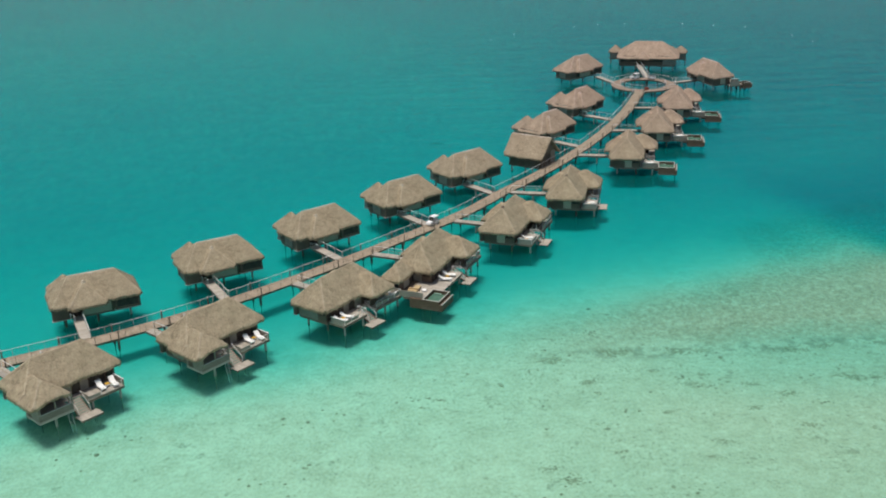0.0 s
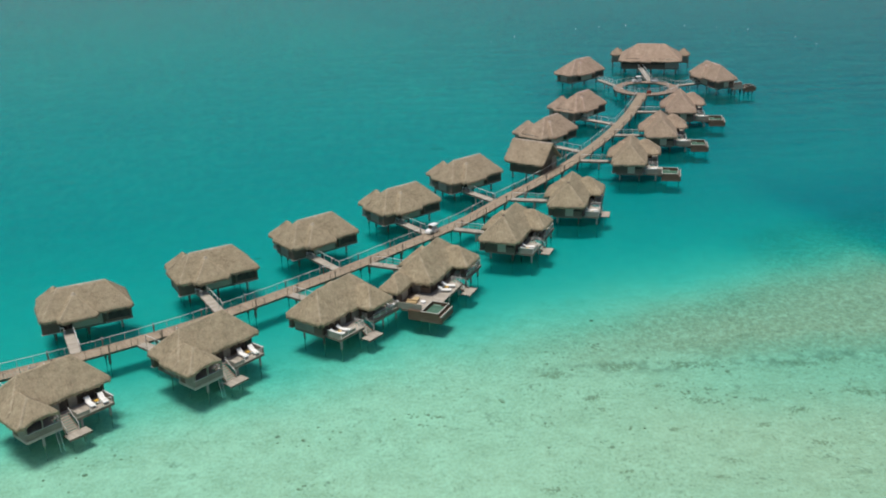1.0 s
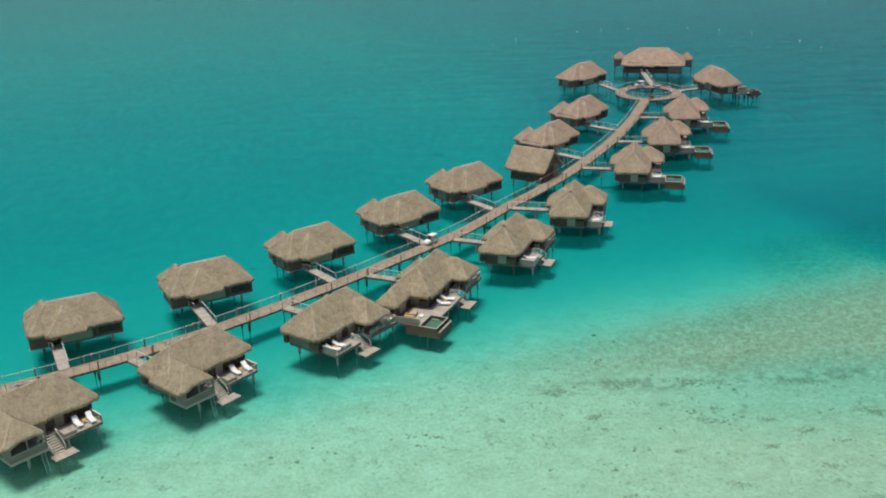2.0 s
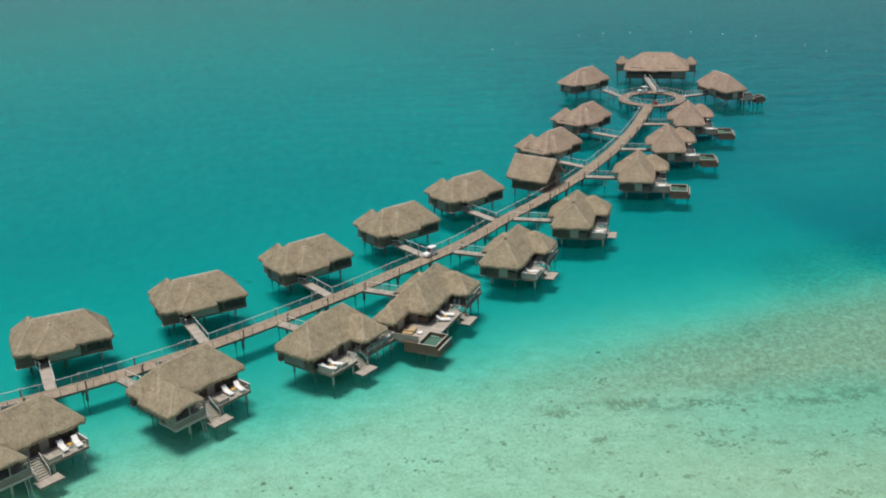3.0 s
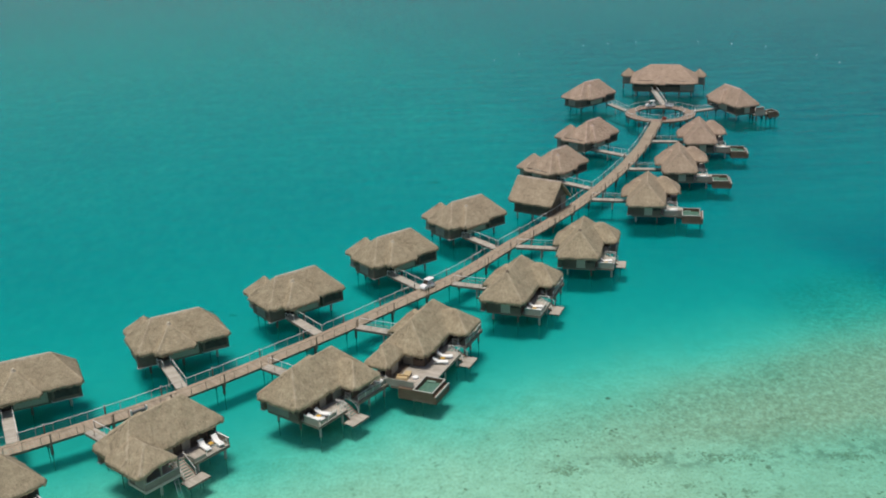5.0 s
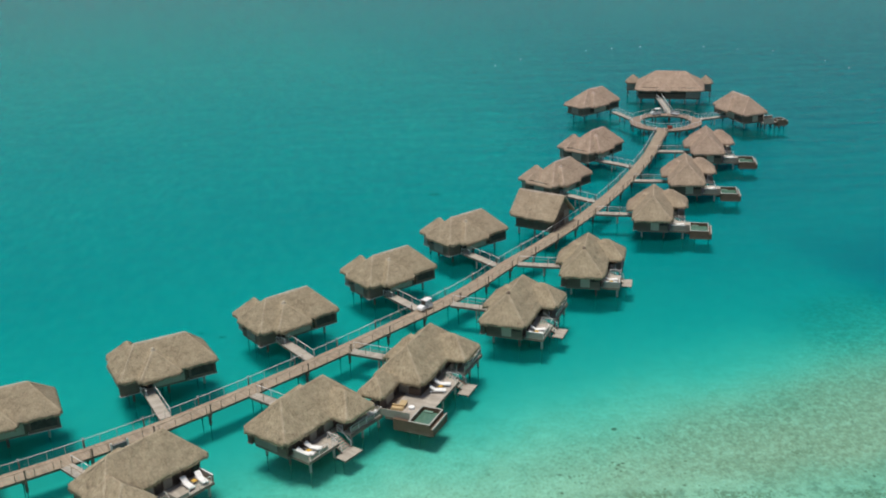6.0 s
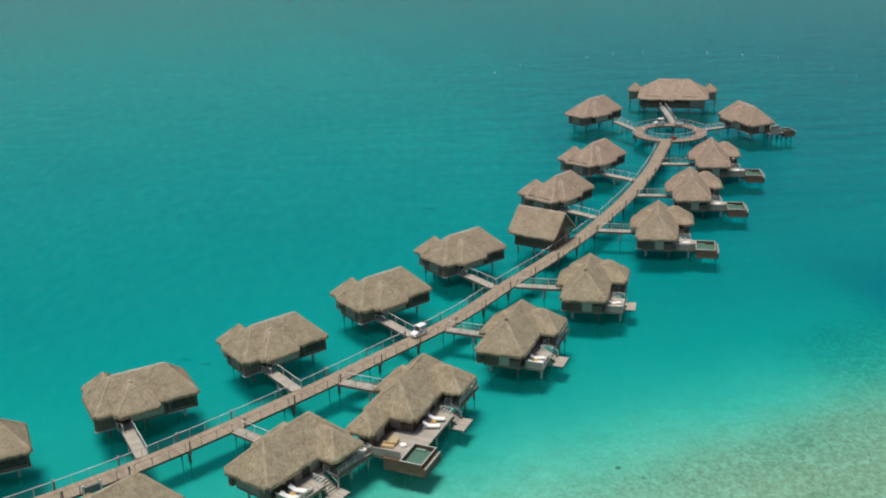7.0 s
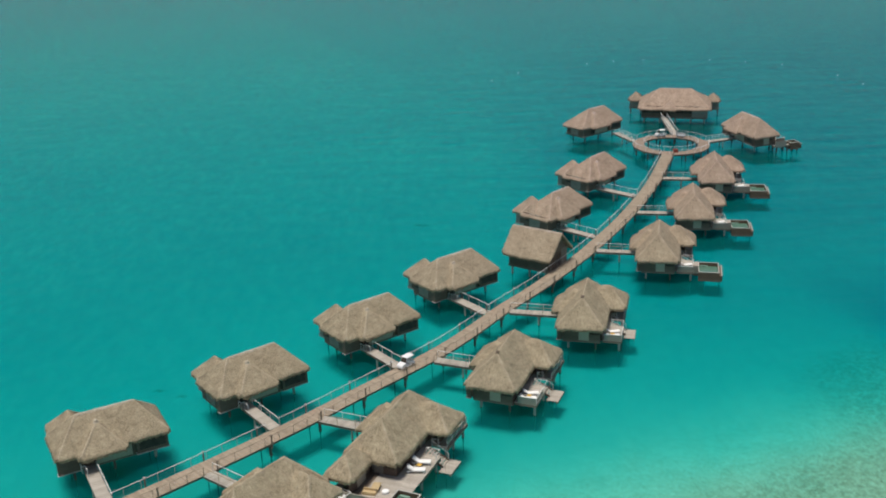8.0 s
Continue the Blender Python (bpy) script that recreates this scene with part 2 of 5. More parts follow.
def water_material():
    """Clear sea water: what passes it is tinted (absorption) by a depth painted from position, not the seabed's, what
    it mirrors follows a steepened Fresnel.
    """
    n = Nodes("sea_water")
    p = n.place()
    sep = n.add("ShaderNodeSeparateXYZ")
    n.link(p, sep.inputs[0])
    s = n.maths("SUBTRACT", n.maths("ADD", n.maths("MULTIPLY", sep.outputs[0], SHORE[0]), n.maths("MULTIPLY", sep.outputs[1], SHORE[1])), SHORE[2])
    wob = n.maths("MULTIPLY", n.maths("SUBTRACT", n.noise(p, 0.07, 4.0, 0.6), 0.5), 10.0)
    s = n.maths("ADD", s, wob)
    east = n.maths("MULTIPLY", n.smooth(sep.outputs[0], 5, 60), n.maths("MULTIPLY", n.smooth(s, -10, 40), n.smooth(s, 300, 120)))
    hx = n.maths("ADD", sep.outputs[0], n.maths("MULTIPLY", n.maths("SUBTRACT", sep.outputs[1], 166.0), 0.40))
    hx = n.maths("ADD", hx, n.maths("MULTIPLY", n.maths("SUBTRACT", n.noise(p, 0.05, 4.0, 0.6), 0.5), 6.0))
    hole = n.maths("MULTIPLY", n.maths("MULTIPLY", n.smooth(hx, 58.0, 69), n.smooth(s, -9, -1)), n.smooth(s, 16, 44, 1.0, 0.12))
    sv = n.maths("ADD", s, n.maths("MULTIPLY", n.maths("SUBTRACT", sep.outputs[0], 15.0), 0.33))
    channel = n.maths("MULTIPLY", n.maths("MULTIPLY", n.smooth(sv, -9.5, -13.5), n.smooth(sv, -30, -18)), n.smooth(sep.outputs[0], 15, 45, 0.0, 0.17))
    tint_depth = n.maths("ADD", n.smooth(s, -13, 21, 0.40, 1.70), n.maths("ADD", n.smooth(s, 8, 80, 0.0, 1.1), n.maths("ADD", n.smooth(s, -40, -8, -0.08, 0.0), n.maths("MULTIPLY", n.smooth(s, 110, 260, 0.0, -0.5), n.smooth(sep.outputs[0], 60, -70)))))
    tint_depth = n.maths("ADD", tint_depth, n.maths("ADD", n.maths("MULTIPLY", east, 1.1), n.maths("ADD", n.maths("MULTIPLY", hole, 1.9), channel)))
    tint_depth = n.maths("MULTIPLY", tint_depth, n.maths("ADD", n.maths("MULTIPLY", n.noise(n.place((1, 1.6, 1)), 0.02, 3.0, 0.5), 0.3), 0.85))
    # ripple light and dark is painted in by varying the tint
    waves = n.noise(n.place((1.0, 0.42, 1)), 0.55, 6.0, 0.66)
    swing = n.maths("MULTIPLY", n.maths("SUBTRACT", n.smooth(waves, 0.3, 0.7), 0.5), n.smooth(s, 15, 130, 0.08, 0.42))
    # long light and dark wind streaks, painted into the tint past the jetty's end
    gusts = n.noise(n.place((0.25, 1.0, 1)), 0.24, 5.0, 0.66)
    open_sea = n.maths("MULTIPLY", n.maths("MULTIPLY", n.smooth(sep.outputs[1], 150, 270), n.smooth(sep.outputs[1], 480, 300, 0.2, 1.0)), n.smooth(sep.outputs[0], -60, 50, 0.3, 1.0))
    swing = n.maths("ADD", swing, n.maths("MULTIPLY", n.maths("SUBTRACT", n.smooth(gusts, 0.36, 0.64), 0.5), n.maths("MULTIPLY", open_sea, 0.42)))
    tint_depth = n.maths("MULTIPLY", tint_depth, n.maths("ADD", swing, 1.0))
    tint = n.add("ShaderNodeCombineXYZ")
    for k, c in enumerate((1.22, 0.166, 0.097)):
        n.link(n.maths("POWER", 2.71828, n.maths("MULTIPLY", tint_depth, -c)), tint.inputs[k])
    clear = n.add("ShaderNodeBsdfTransparent")
    n.link(tint.outputs[0], clear.inputs["Color"])
    ripple = n.noise(n.place((0.9, 1.5, 1)), 0.9, 6.0, 0.65)
    swell = n.noise(n.place((0.5, 1.0, 1)), 0.30, 4.0, 0.6)
    h = n.maths("ADD", n.maths("MULTIPLY", ripple, 0.55), n.maths("ADD", swell, n.maths("MULTIPLY", gusts, n.maths("MULTIPLY", open_sea, 1.6))))
    nrm = n.bump(h, 0.42, 0.4)
    gloss = n.add("ShaderNodeBsdfGlossy")
    gloss.inputs["Roughness"].default_value = 0.16
    n.link(nrm, gloss.inputs["Normal"])
    fres = n.add("ShaderNodeFresnel")
    fres.inputs["IOR"].default_value = 1.125
    n.link(nrm, fres.inputs["Normal"])
    # teal diffuse surface stands in for light scattered in the water, stronger where deep
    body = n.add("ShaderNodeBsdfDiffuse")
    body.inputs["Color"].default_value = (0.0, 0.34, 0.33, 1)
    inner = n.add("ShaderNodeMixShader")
    n.link(n.smooth(tint_depth, 0.4, 2.6, 0.02, 0.16), inner.inputs[0])
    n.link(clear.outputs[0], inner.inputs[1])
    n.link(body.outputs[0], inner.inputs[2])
    both = n.add("ShaderNodeMixShader")
    steep = n.maths("MULTIPLY", fres.outputs[0], n.maths("ADD", n.maths("MULTIPLY", fres.outputs[0], 2.0), 0.58))
    n.link(n.maths("MINIMUM", steep, 0.9), both.inputs[0])
    n.link(inner.outputs[0], both.inputs[1])
    n.link(gloss.outputs[0], both.inputs[2])
    n.link(both.outputs[0], n.out.inputs[0])
    return n.mat


def sheet(name, material, height):
    """One sheet to the horizon, fine under the bungalows and coarser outwards."""
    xs = np.r_[-4500, -2500, -1200, -600, -300, np.arange(-160, 161, 4.0), 300, 600, 1200, 2500, 4500]
    ys = np.r_[-4400, -2000, -800, -300, -100, np.arange(0, 401, 4.0), 520, 700, 1000, 1800, 3000, 4500]
    verts = [(x, y, float(height(x, y))) for y in ys for x in xs]
    w = len(xs)
    faces = [(j * w + i, j * w + i + 1, (j + 1) * w + i + 1, (j + 1) * w + i) for j in range(len(ys) - 1) for i in range(w - 1)]
    me = bpy.data.meshes.new(name)
    me.from_pydata(verts, [], faces)
    me.materials.append(material)
    for f in me.polygons:
        f.use_smooth = True
    return new(name, me)


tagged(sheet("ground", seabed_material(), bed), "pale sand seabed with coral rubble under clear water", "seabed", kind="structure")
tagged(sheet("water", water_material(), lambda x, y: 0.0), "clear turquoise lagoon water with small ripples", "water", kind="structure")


def coral_material():
    n = Nodes("coral")
    g = n.add("ShaderNodeNewGeometry")
    d = n.noise(n.place(), 4.0, 4.0, 0.6)
    f = n.maths("ADD", n.maths("MULTIPLY", g.outputs["Random Per Island"], 0.6), n.maths("MULTIPLY", d, 0.4))
    return n.surface(n.ramp(f, ((0.2, (0.24, 0.205, 0.125)), (0.55, (0.36, 0.315, 0.20)), (0.85, (0.54, 0.50, 0.35)))), 0.95, spec=0.05)


def coral_rubble():
    """Lumps of coral and dead shell strewn over the sandbank, in loose clusters."""
    rng = np.random.RandomState(11)
    verts, faces = [], []
    ring = [(math.cos(a), math.sin(a)) for a in np.arange(6) * math.pi / 3]
    for _ in range(260):
        cx, cy = rng.uniform(-55, 85), rng.uniform(78, 160)
        sd = away(cx, cy)
        if sd > -3 or rng.rand() > 0.35 + 0.65 * (cx > 0) * (sd > -30):
            continue
        spread = rng.uniform(0.25, 1.3)
        for _ in range(rng.randint(2, 16)):
            x, y = cx + rng.normal() * spread * 1.5, cy + rng.normal() * spread
            r = rng.uniform(0.06, 0.24) * (1.5 if rng.rand() < 0.08 else 1)
            z = float(bed(x, y)) - 0.03
            k = len(verts)
            for h, w in ((0.0, 1.0), (0.5, 0.8)):
                verts += [(x + r * w * c * rng.uniform(0.6, 1.3), y + r * w * sn * rng.uniform(0.6, 1.3), z + r * h * rng.uniform(0.3, 0.8)) for c, sn in ring]
            verts.append((x, y, z + r * rng.uniform(0.35, 0.6)))
            faces += [(k + i, k + (i + 1) % 6, k + (i + 1) % 6 + 6, k + i + 6) for i in range(6)] + [(k + i + 6, k + (i + 1) % 6 + 6, k + 12) for i in range(6)]
    me = bpy.data.meshes.new("coral_rubble")
    me.from_pydata(verts, [], faces)
    me.materials.append(coral_material())
    return tagged(new("coral_rubble", me), "brown coral lumps strewn over the sandy seabed", "coral", kind="stuff")


coral_rubble()


def coral_head(x, y, size, seed):
    """A loose cluster of low coral lumps on the seabed, thick in the middle and thinning outwards."""
    rng = np.random.RandomState(seed)
    verts, faces = [], []
    lean = rng.uniform(-0.3, 0.3)
    for _ in range(int(50 + 80 * size)):
        u, v = rng.normal() * size * 1.15, rng.normal() * size * 0.6
        cx, cy = u - lean * v, v + lean * u
        r = size * rng.uniform(0.06, 0.21)
        k, n = len(verts), 7
        for h, w in ((-0.1, 1.05), (0.2, 0.85), (0.32, 0.4)):
            verts += [(cx + r * w * rng.uniform(0.7, 1.3) * math.cos(2 * math.pi * i / n), cy + r * w * rng.uniform(0.7, 1.3) * math.sin(2 * math.pi * i / n), r * h * rng.uniform(0.8, 1.2)) for i in range(n)]
        verts.append((cx, cy, r * 0.35))
        faces += [(k + j * n + i, k + j * n + (i + 1) % n, k + (j + 1) * n + (i + 1) % n, k + (j + 1) * n + i) for j in range(2) for i in range(n)]
        faces += [(k + 2 * n + i, k + 2 * n + (i + 1) % n, k + 3 * n) for i in range(n)]
    me = bpy.data.meshes.new("coral_head")
    me.from_pydata(verts, [], faces)
    me.materials.append(CORAL_DARK)
    ob = tagged(new("coral_head", me), "low ragged cluster of dark coral lumps on the sand", "coral", "coral heads in the lagoon", "stuff")
    ob.location = (x, y, float(bed(x, y)))


def dark_coral():
    n = Nodes("dark_coral")
    d = n.noise(n.place(), 3.0, 6.0, 0.75)
    return n.surface(n.ramp(d, ((0.35, (0.24, 0.205, 0.125)), (0.52, (0.35, 0.305, 0.19)), (0.68, (0.52, 0.47, 0.315)))), 0.95, n.bump(d, 0.8, 0.1), spec=0.05)


CORAL_DARK = dark_coral()
HEADS = [(-33.9, 163.6, 0.34), (-30.6, 162.0, 0.36), (-1.4, 224.2, 0.6), (19.7, 119.8, 0.5), (21.8, 119.4, 0.9), (29.0, 119.4, 0.8), (32.2, 119.3, 0.6), (43.4, 118.9, 0.8), (48.0, 119.5, 0.6), (55.7, 120.0, 0.6), (39.9, 107.6, 0.6)]
HEADS += [(36.2, 110.0, 0.5), (48.5, 111.1, 0.7), (51.5, 110.9, 0.6), (13.0, 117.7, 0.8), (16.9, 111.6, 0.6), (29.1, 110.4, 0.6), (12.2, 90.6, 0.7), (10.4, 93.0, 0.45), (25.2, 114.2, 0.4), (31.0, 112.8, 0.45), (29.8, 97.4, 0.5)]
HEADS += [(40.1, 100.3, 0.5), (39.1, 127.0, 0.6), (44.0, 128.1, 0.45), (40.7, 136.4, 0.4), (28.0, 94.3, 0.4), (24.9, 103.9, 0.4), (35.2, 104.4, 0.5)]
for i, (x, y, size) in enumerate(HEADS):
    coral_head(x, y, size, i)


# ---- shapes ----
class Shape:
    """Vertices and faces of one mesh; s mirrors it in x."""

    def __init__(self, s=1):
        self.v, self.f, self.s = [], [], s

    def poly(self, pts, faces, m=None):
        k = len(self.v)
        self.v += [tuple(m @ Vector(p)) if m else tuple(p) for p in pts]
        self.f += [tuple(i + k for i in f) for f in faces]
        return self

    def box(self, x0, x1, y0, y1, z0, z1, m=None, c=0.0):
        """A box; c: its upper edges' chamfer."""
        if c <= 0:
            pts = [(x, y, z) for z in (z0, z1) for x, y in ((x0, y0), (x1, y0), (x1, y1), (x0, y1))]
            return self.poly(pts, [(3, 2, 1, 0), (4, 5, 6, 7)] + [(i, (i + 1) % 4, (i + 1) % 4 + 4, i + 4) for i in range(4)], m)
        pts = [(x, y, z) for z, d in ((z0, 0), (z1 - c, 0), (z1, c)) for x, y in ((x0 + d, y0 + d), (x1 - d, y0 + d), (x1 - d, y1 - d), (x0 + d, y1 - d))]
        side = [(i + k, (i + 1) % 4 + k, (i + 1) % 4 + 4 + k, i + 4 + k) for k in (0, 4) for i in range(4)]
        return self.poly(pts, [(3, 2, 1, 0), (8, 9, 10, 11)] + side, m)

    def tube(self, p, q, r0, r1=None, n=8):
        p, q, r1 = Vector(p), Vector(q), r0 if r1 is None else r1
        d = (q - p).normalized()
        a = d.orthogonal().normalized()
        b = d.cross(a)
        ring = [a * math.cos(2 * math.pi * i / n) + b * math.sin(2 * math.pi * i / n) for i in range(n)]
        pts = [p + w * r0 for w in ring] + [q + w * r1 for w in ring]
        return self.poly(pts, [(i, (i + 1) % n, (i + 1) % n + n, i + n) for i in range(n)] + [tuple(range(n))[::-1], tuple(range(n, 2 * n))])

    def bar(self, p, q, w, h):
        """A square bar from p to q, w wide and h high."""
        p, q = Vector(p), Vector(q)
        d = (q - p).normalized()
        side = d.cross(Vector((0, 0, 1)))
        side = side.normalized() if side.length > 1e-4 else Vector((1, 0, 0))
        up = side.cross(d)
        o = [side * (i * w / 2) + up * (j * h / 2) for i, j in ((-1, -1), (1, -1), (1, 1), (-1, 1))]
        return self.poly([p + k for k in o] + [q + k for k in o], [(3, 2, 1, 0), (4, 5, 6, 7)] + [(i, (i + 1) % 4, (i + 1) % 4 + 4, i + 4) for i in range(4)])

    def mesh(self, name, material, smooth=False, uv=None):
        me = bpy.data.meshes.new(name)
        if self.s < 0:
            self.v = [(-x, y, z) for x, y, z in self.v]
            self.f = [tuple(reversed(f)) for f in self.f]
        me.from_pydata(self.v, [], self.f)
        me.materials.append(material)
        if smooth:
            for f in me.polygons:
                f.use_smooth = True
        return me


def part(name, shape, material, parent, label="", smooth=False):
    ob = new(name, shape.mesh(name, material, smooth) if isinstance(shape, Shape) else shape)
    ob.parent = parent
    return tagged(ob, label) if label else ob


def thing(name, label, category, group="", kind=""):
    return tagged(new(name), label, category, group, kind)


# ---- thatched roofs ----
def hip(x0, x1, y0, y1, top, k=0.97, ends=(1.06, 1.06), gable=(), arch=0.0):
    """A hipped roof over a rectangle: its height over the eaves at x, y, and nothing outside."""

    def height(x, y):
        d = [(x - x0) * ends[0], (x1 - x) * ends[1], (y - y0) * k, (y1 - y) * k]
        d = [np.full_like(v, 99.0) if n in gable else v for n, v in enumerate(d)]
        h = np.minimum(np.minimum.reduce(d), top)
        if arch:
            # the eave of the y1 side lifts in a low arch
            across = (x - (x0 + x1) / 2 - 0.4) / (0.42 * (x1 - x0))
            h = h + arch * np.clip(1 - across * across, 0, 1) * np.clip((y - y1) / 1.9 + 1, 0, 1)
        cut = np.minimum(x - x0, x1 - x) + np.minimum(y - y0, y1 - y) < 0.32
        inside = (x >= x0 - 1e-6) & (x <= x1 + 1e-6) & (y >= y0 - 1e-6) & (y <= y1 + 1e-6) & ~cut
        return np.where(inside, h, -1.0)

    height.box = (x0, x1, y0, y1)
    return height


def thatch_roof(parent, wings, caps, eave, s=1, res=0.18, thick=0.30, seed=3, pale=(), crest=True):
    """Thatch as one thick, uneven shell over all the wings, with a ragged fringe, and ridge and hip caps of lighter
    thatch.
    """
    rng = np.random.RandomState(seed)
    bx = np.array([w.box for w in wings])
    xs = np.arange(bx[:, 0].min(), bx[:, 1].max() + res, res)
    ys = np.arange(bx[:, 2].min(), bx[:, 3].max() + res, res)
    gx, gy = np.meshgrid(xs, ys)

    def height(x, y):
        return np.maximum.reduce([w(x, y) for w in wings])

    h = height(gx, gy)
    lump = sum(a * np.sin(fx * gx + fy * gy + ph) for a, fx, fy, ph in ((0.035, 1.3, 0.7, 0.3), (0.03, -0.8, 1.9, 1.1), (0.02, 3.1, 2.3, 2.0)))
    z = eave + h + lump + rng.uniform(-0.045, 0.045, h.shape)
    idx = -np.ones(h.shape, int)
    inside = h >= 0
    idx[inside] = np.arange(inside.sum())
    n = int(inside.sum())
    jx, jy = gx + rng.uniform(-0.05, 0.05, h.shape), gy + rng.uniform(-0.05, 0.05, h.shape)
    top = np.c_[jx[inside], jy[inside], z[inside]]
    low = top - [0, 0, thick] + np.c_[np.zeros((n, 2)), rng.uniform(-0.07, 0.05, n)]
    a, b, c, d = idx[:-1, :-1].ravel(), idx[:-1, 1:].ravel(), idx[1:, 1:].ravel(), idx[1:, :-1].ravel()
    ok = (a >= 0) & (b >= 0) & (c >= 0) & (d >= 0)
    quads = np.c_[a, b, c, d][ok]
    shell = Shape(s)
    edges = {}
    for q in quads.tolist():
        for i in range(4):
            edges[(q[i], q[(i + 1) % 4])] = 1
    rim = [(i, j) for i, j in edges if (j, i) not in edges]
    shell.poly(np.r_[top, low].tolist(), quads.tolist() + (quads[:, ::-1] + n).tolist() + [(j, i, i + n, j + n) for i, j in rim])
    me = shell.mesh("thatch", THATCH, True)
    uv = me.uv_layers.new(name="UVMap")
    co = np.zeros(len(me.vertices) * 3)
    me.vertices.foreach_get("co", co)
    co = co.reshape(-1, 3)
    loops = np.zeros(len(me.loops), int)
    me.loops.foreach_get("vertex_index", loops)
    nor = np.zeros(len(me.polygons) * 3)
    me.polygons.foreach_get("normal", nor)
    total = np.zeros(len(me.polygons), int)
    me.polygons.foreach_get("loop_total", total)
    across = np.repeat(np.abs(nor.reshape(-1, 3)[:, 0]) > np.abs(nor.reshape(-1, 3)[:, 1]), total)
    pc = co[loops]
    us = np.where(across, pc[:, 1] + 31.0, pc[:, 0])
    vs = np.where(across, pc[:, 0], pc[:, 1]) + pc[:, 2] * 0.5
    uv.data.foreach_set("uv", np.c_[us, vs].ravel())
    roof = part("roof", me, THATCH, parent, "weathered grey-brown thatch, ragged along the eaves")
    # blades hanging from the rim
    fringe = Shape(s)
    for i, j in rim:
        p, q = Vector(low[i]), Vector(low[j])
        out = (q - p).cross(Vector((0, 0, 1))).normalized()
        for _ in range(3):
            f = rng.rand()
            r = p.lerp(q, f) + Vector((0, 0, 0.2 * rng.rand()))
            w = (q - p).normalized() * 0.05
            tip = r + out * rng.uniform(0.0, 0.14) - Vector((0, 0, rng.uniform(0.02, 0.15)))
            fringe.poly([r - w, r + w, tip, r + out * 0.04 + Vector((0, 0, 0.08))], [(0, 1, 2), (1, 3, 2), (3, 0, 2)])
    tagged(part("eave_fringe", fringe, THATCH, roof), kind="stuff")
    # loose blades lying down the slopes
    straw = Shape(s)
    pick = rng.choice(n, min(n, 750), replace=False)
    for i in pick:
        x, y, zz = top[i]
        g = np.array([float(height(np.array(x + e), np.array(y + f))) for e, f in ((0.1, 0), (-0.1, 0), (0, 0.1), (0, -0.1))])
        if g.min() < 0:
            continue
        down = Vector((g[1] - g[0], g[3] - g[2], 0))
        if down.length < 0.05:
            continue
        down = down.normalized() + Vector((rng.uniform(-0.3, 0.3), rng.uniform(-0.3, 0.3), 0))
        a = Vector((x, y, zz + 0.03))
        b = a + down * rng.uniform(0.12, 0.38)
        hb = float(height(np.array(b.x), np.array(b.y)))
        if hb < 0:
            continue
        mid_h = float(height(np.array((a.x + b.x) / 2), np.array((a.y + b.y) / 2)))
        if abs(mid_h - (a.z - eave + hb) / 2) > 0.09:
            continue
        b.z = eave + hb + rng.uniform(0.03, 0.09)
        w = Vector((-down.y, down.x, 0)).normalized() * rng.uniform(0.02, 0.05)
        straw.poly([a - w, a + w, b + w * 0.6, b - w * 0.6], [(0, 1, 2, 3)])
    tagged(part("loose_straw", straw, STRAW, roof), kind="stuff")
    for number, line in enumerate(caps):
        cap = Shape(s)
        pts = []
        for (xa, ya), (xb, yb) in zip(line, line[1:]):
            m = max(2, int(math.hypot(xb - xa, yb - ya) / 0.35))
            pts += [(xa + (xb - xa) * t / m, ya + (yb - ya) * t / m) for t in range(m + (line[-1] == (xb, yb)))]
        rows = []
        for k, (x, y) in enumerate(pts):
            x2, y2 = pts[min(k + 1, len(pts) - 1)]
            x1, y1 = pts[max(k - 1, 0)]
            side = Vector((y1 - y2, x2 - x1)).normalized() * (0.17 + rng.uniform(-0.06, 0.06))
            row = []
            for f, lift in ((-1, 0.0), (-0.7, 0.05), (0, 0.06), (0.7, 0.04), (1, 0.0)):
                px, py = x + side.x * f, y + side.y * f
                hh = float(height(np.array(px), np.array(py)))
                hc = float(height(np.array(x), np.array(y)))
                row.append((px, py, eave + (hh if hh >= 0 else max(hc, 0) - 0.15) + lift + 0.03))
            rows.append(row)
        cap.poly([p for r in rows for p in r], [(r * 5 + i, r * 5 + i + 1, r * 5 + i + 6, r * 5 + i + 5) for r in range(len(rows) - 1) for i in range(4)])
        part("ridge_cap", cap, CREST if number == 0 and crest else PALECAP if number in pale else CAPPING, roof, "lighter straw-coloured cap", True)
    return roof


# ---- the bungalows ----
FLOOR, EAVE = 1.6, 3.48
SWIM = 0.25
LONG, WIDE, TIP = 12.6, 6.6, 11.3


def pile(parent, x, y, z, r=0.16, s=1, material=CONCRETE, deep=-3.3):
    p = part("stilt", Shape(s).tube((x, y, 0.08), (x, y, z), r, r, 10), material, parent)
    # foot thinned and toned to vanish from the camera's view under water
    part("wet_foot", Shape(s).tube((x, y, -0.3), (x, y, 0.08), r * 0.35, r * 1.02, 10).tube((x, y, deep), (x, y, -0.3), r * 0.14, r * 0.35, 8), FOOTTONE, p, "underwater foot thinned and toned to drop from view")
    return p


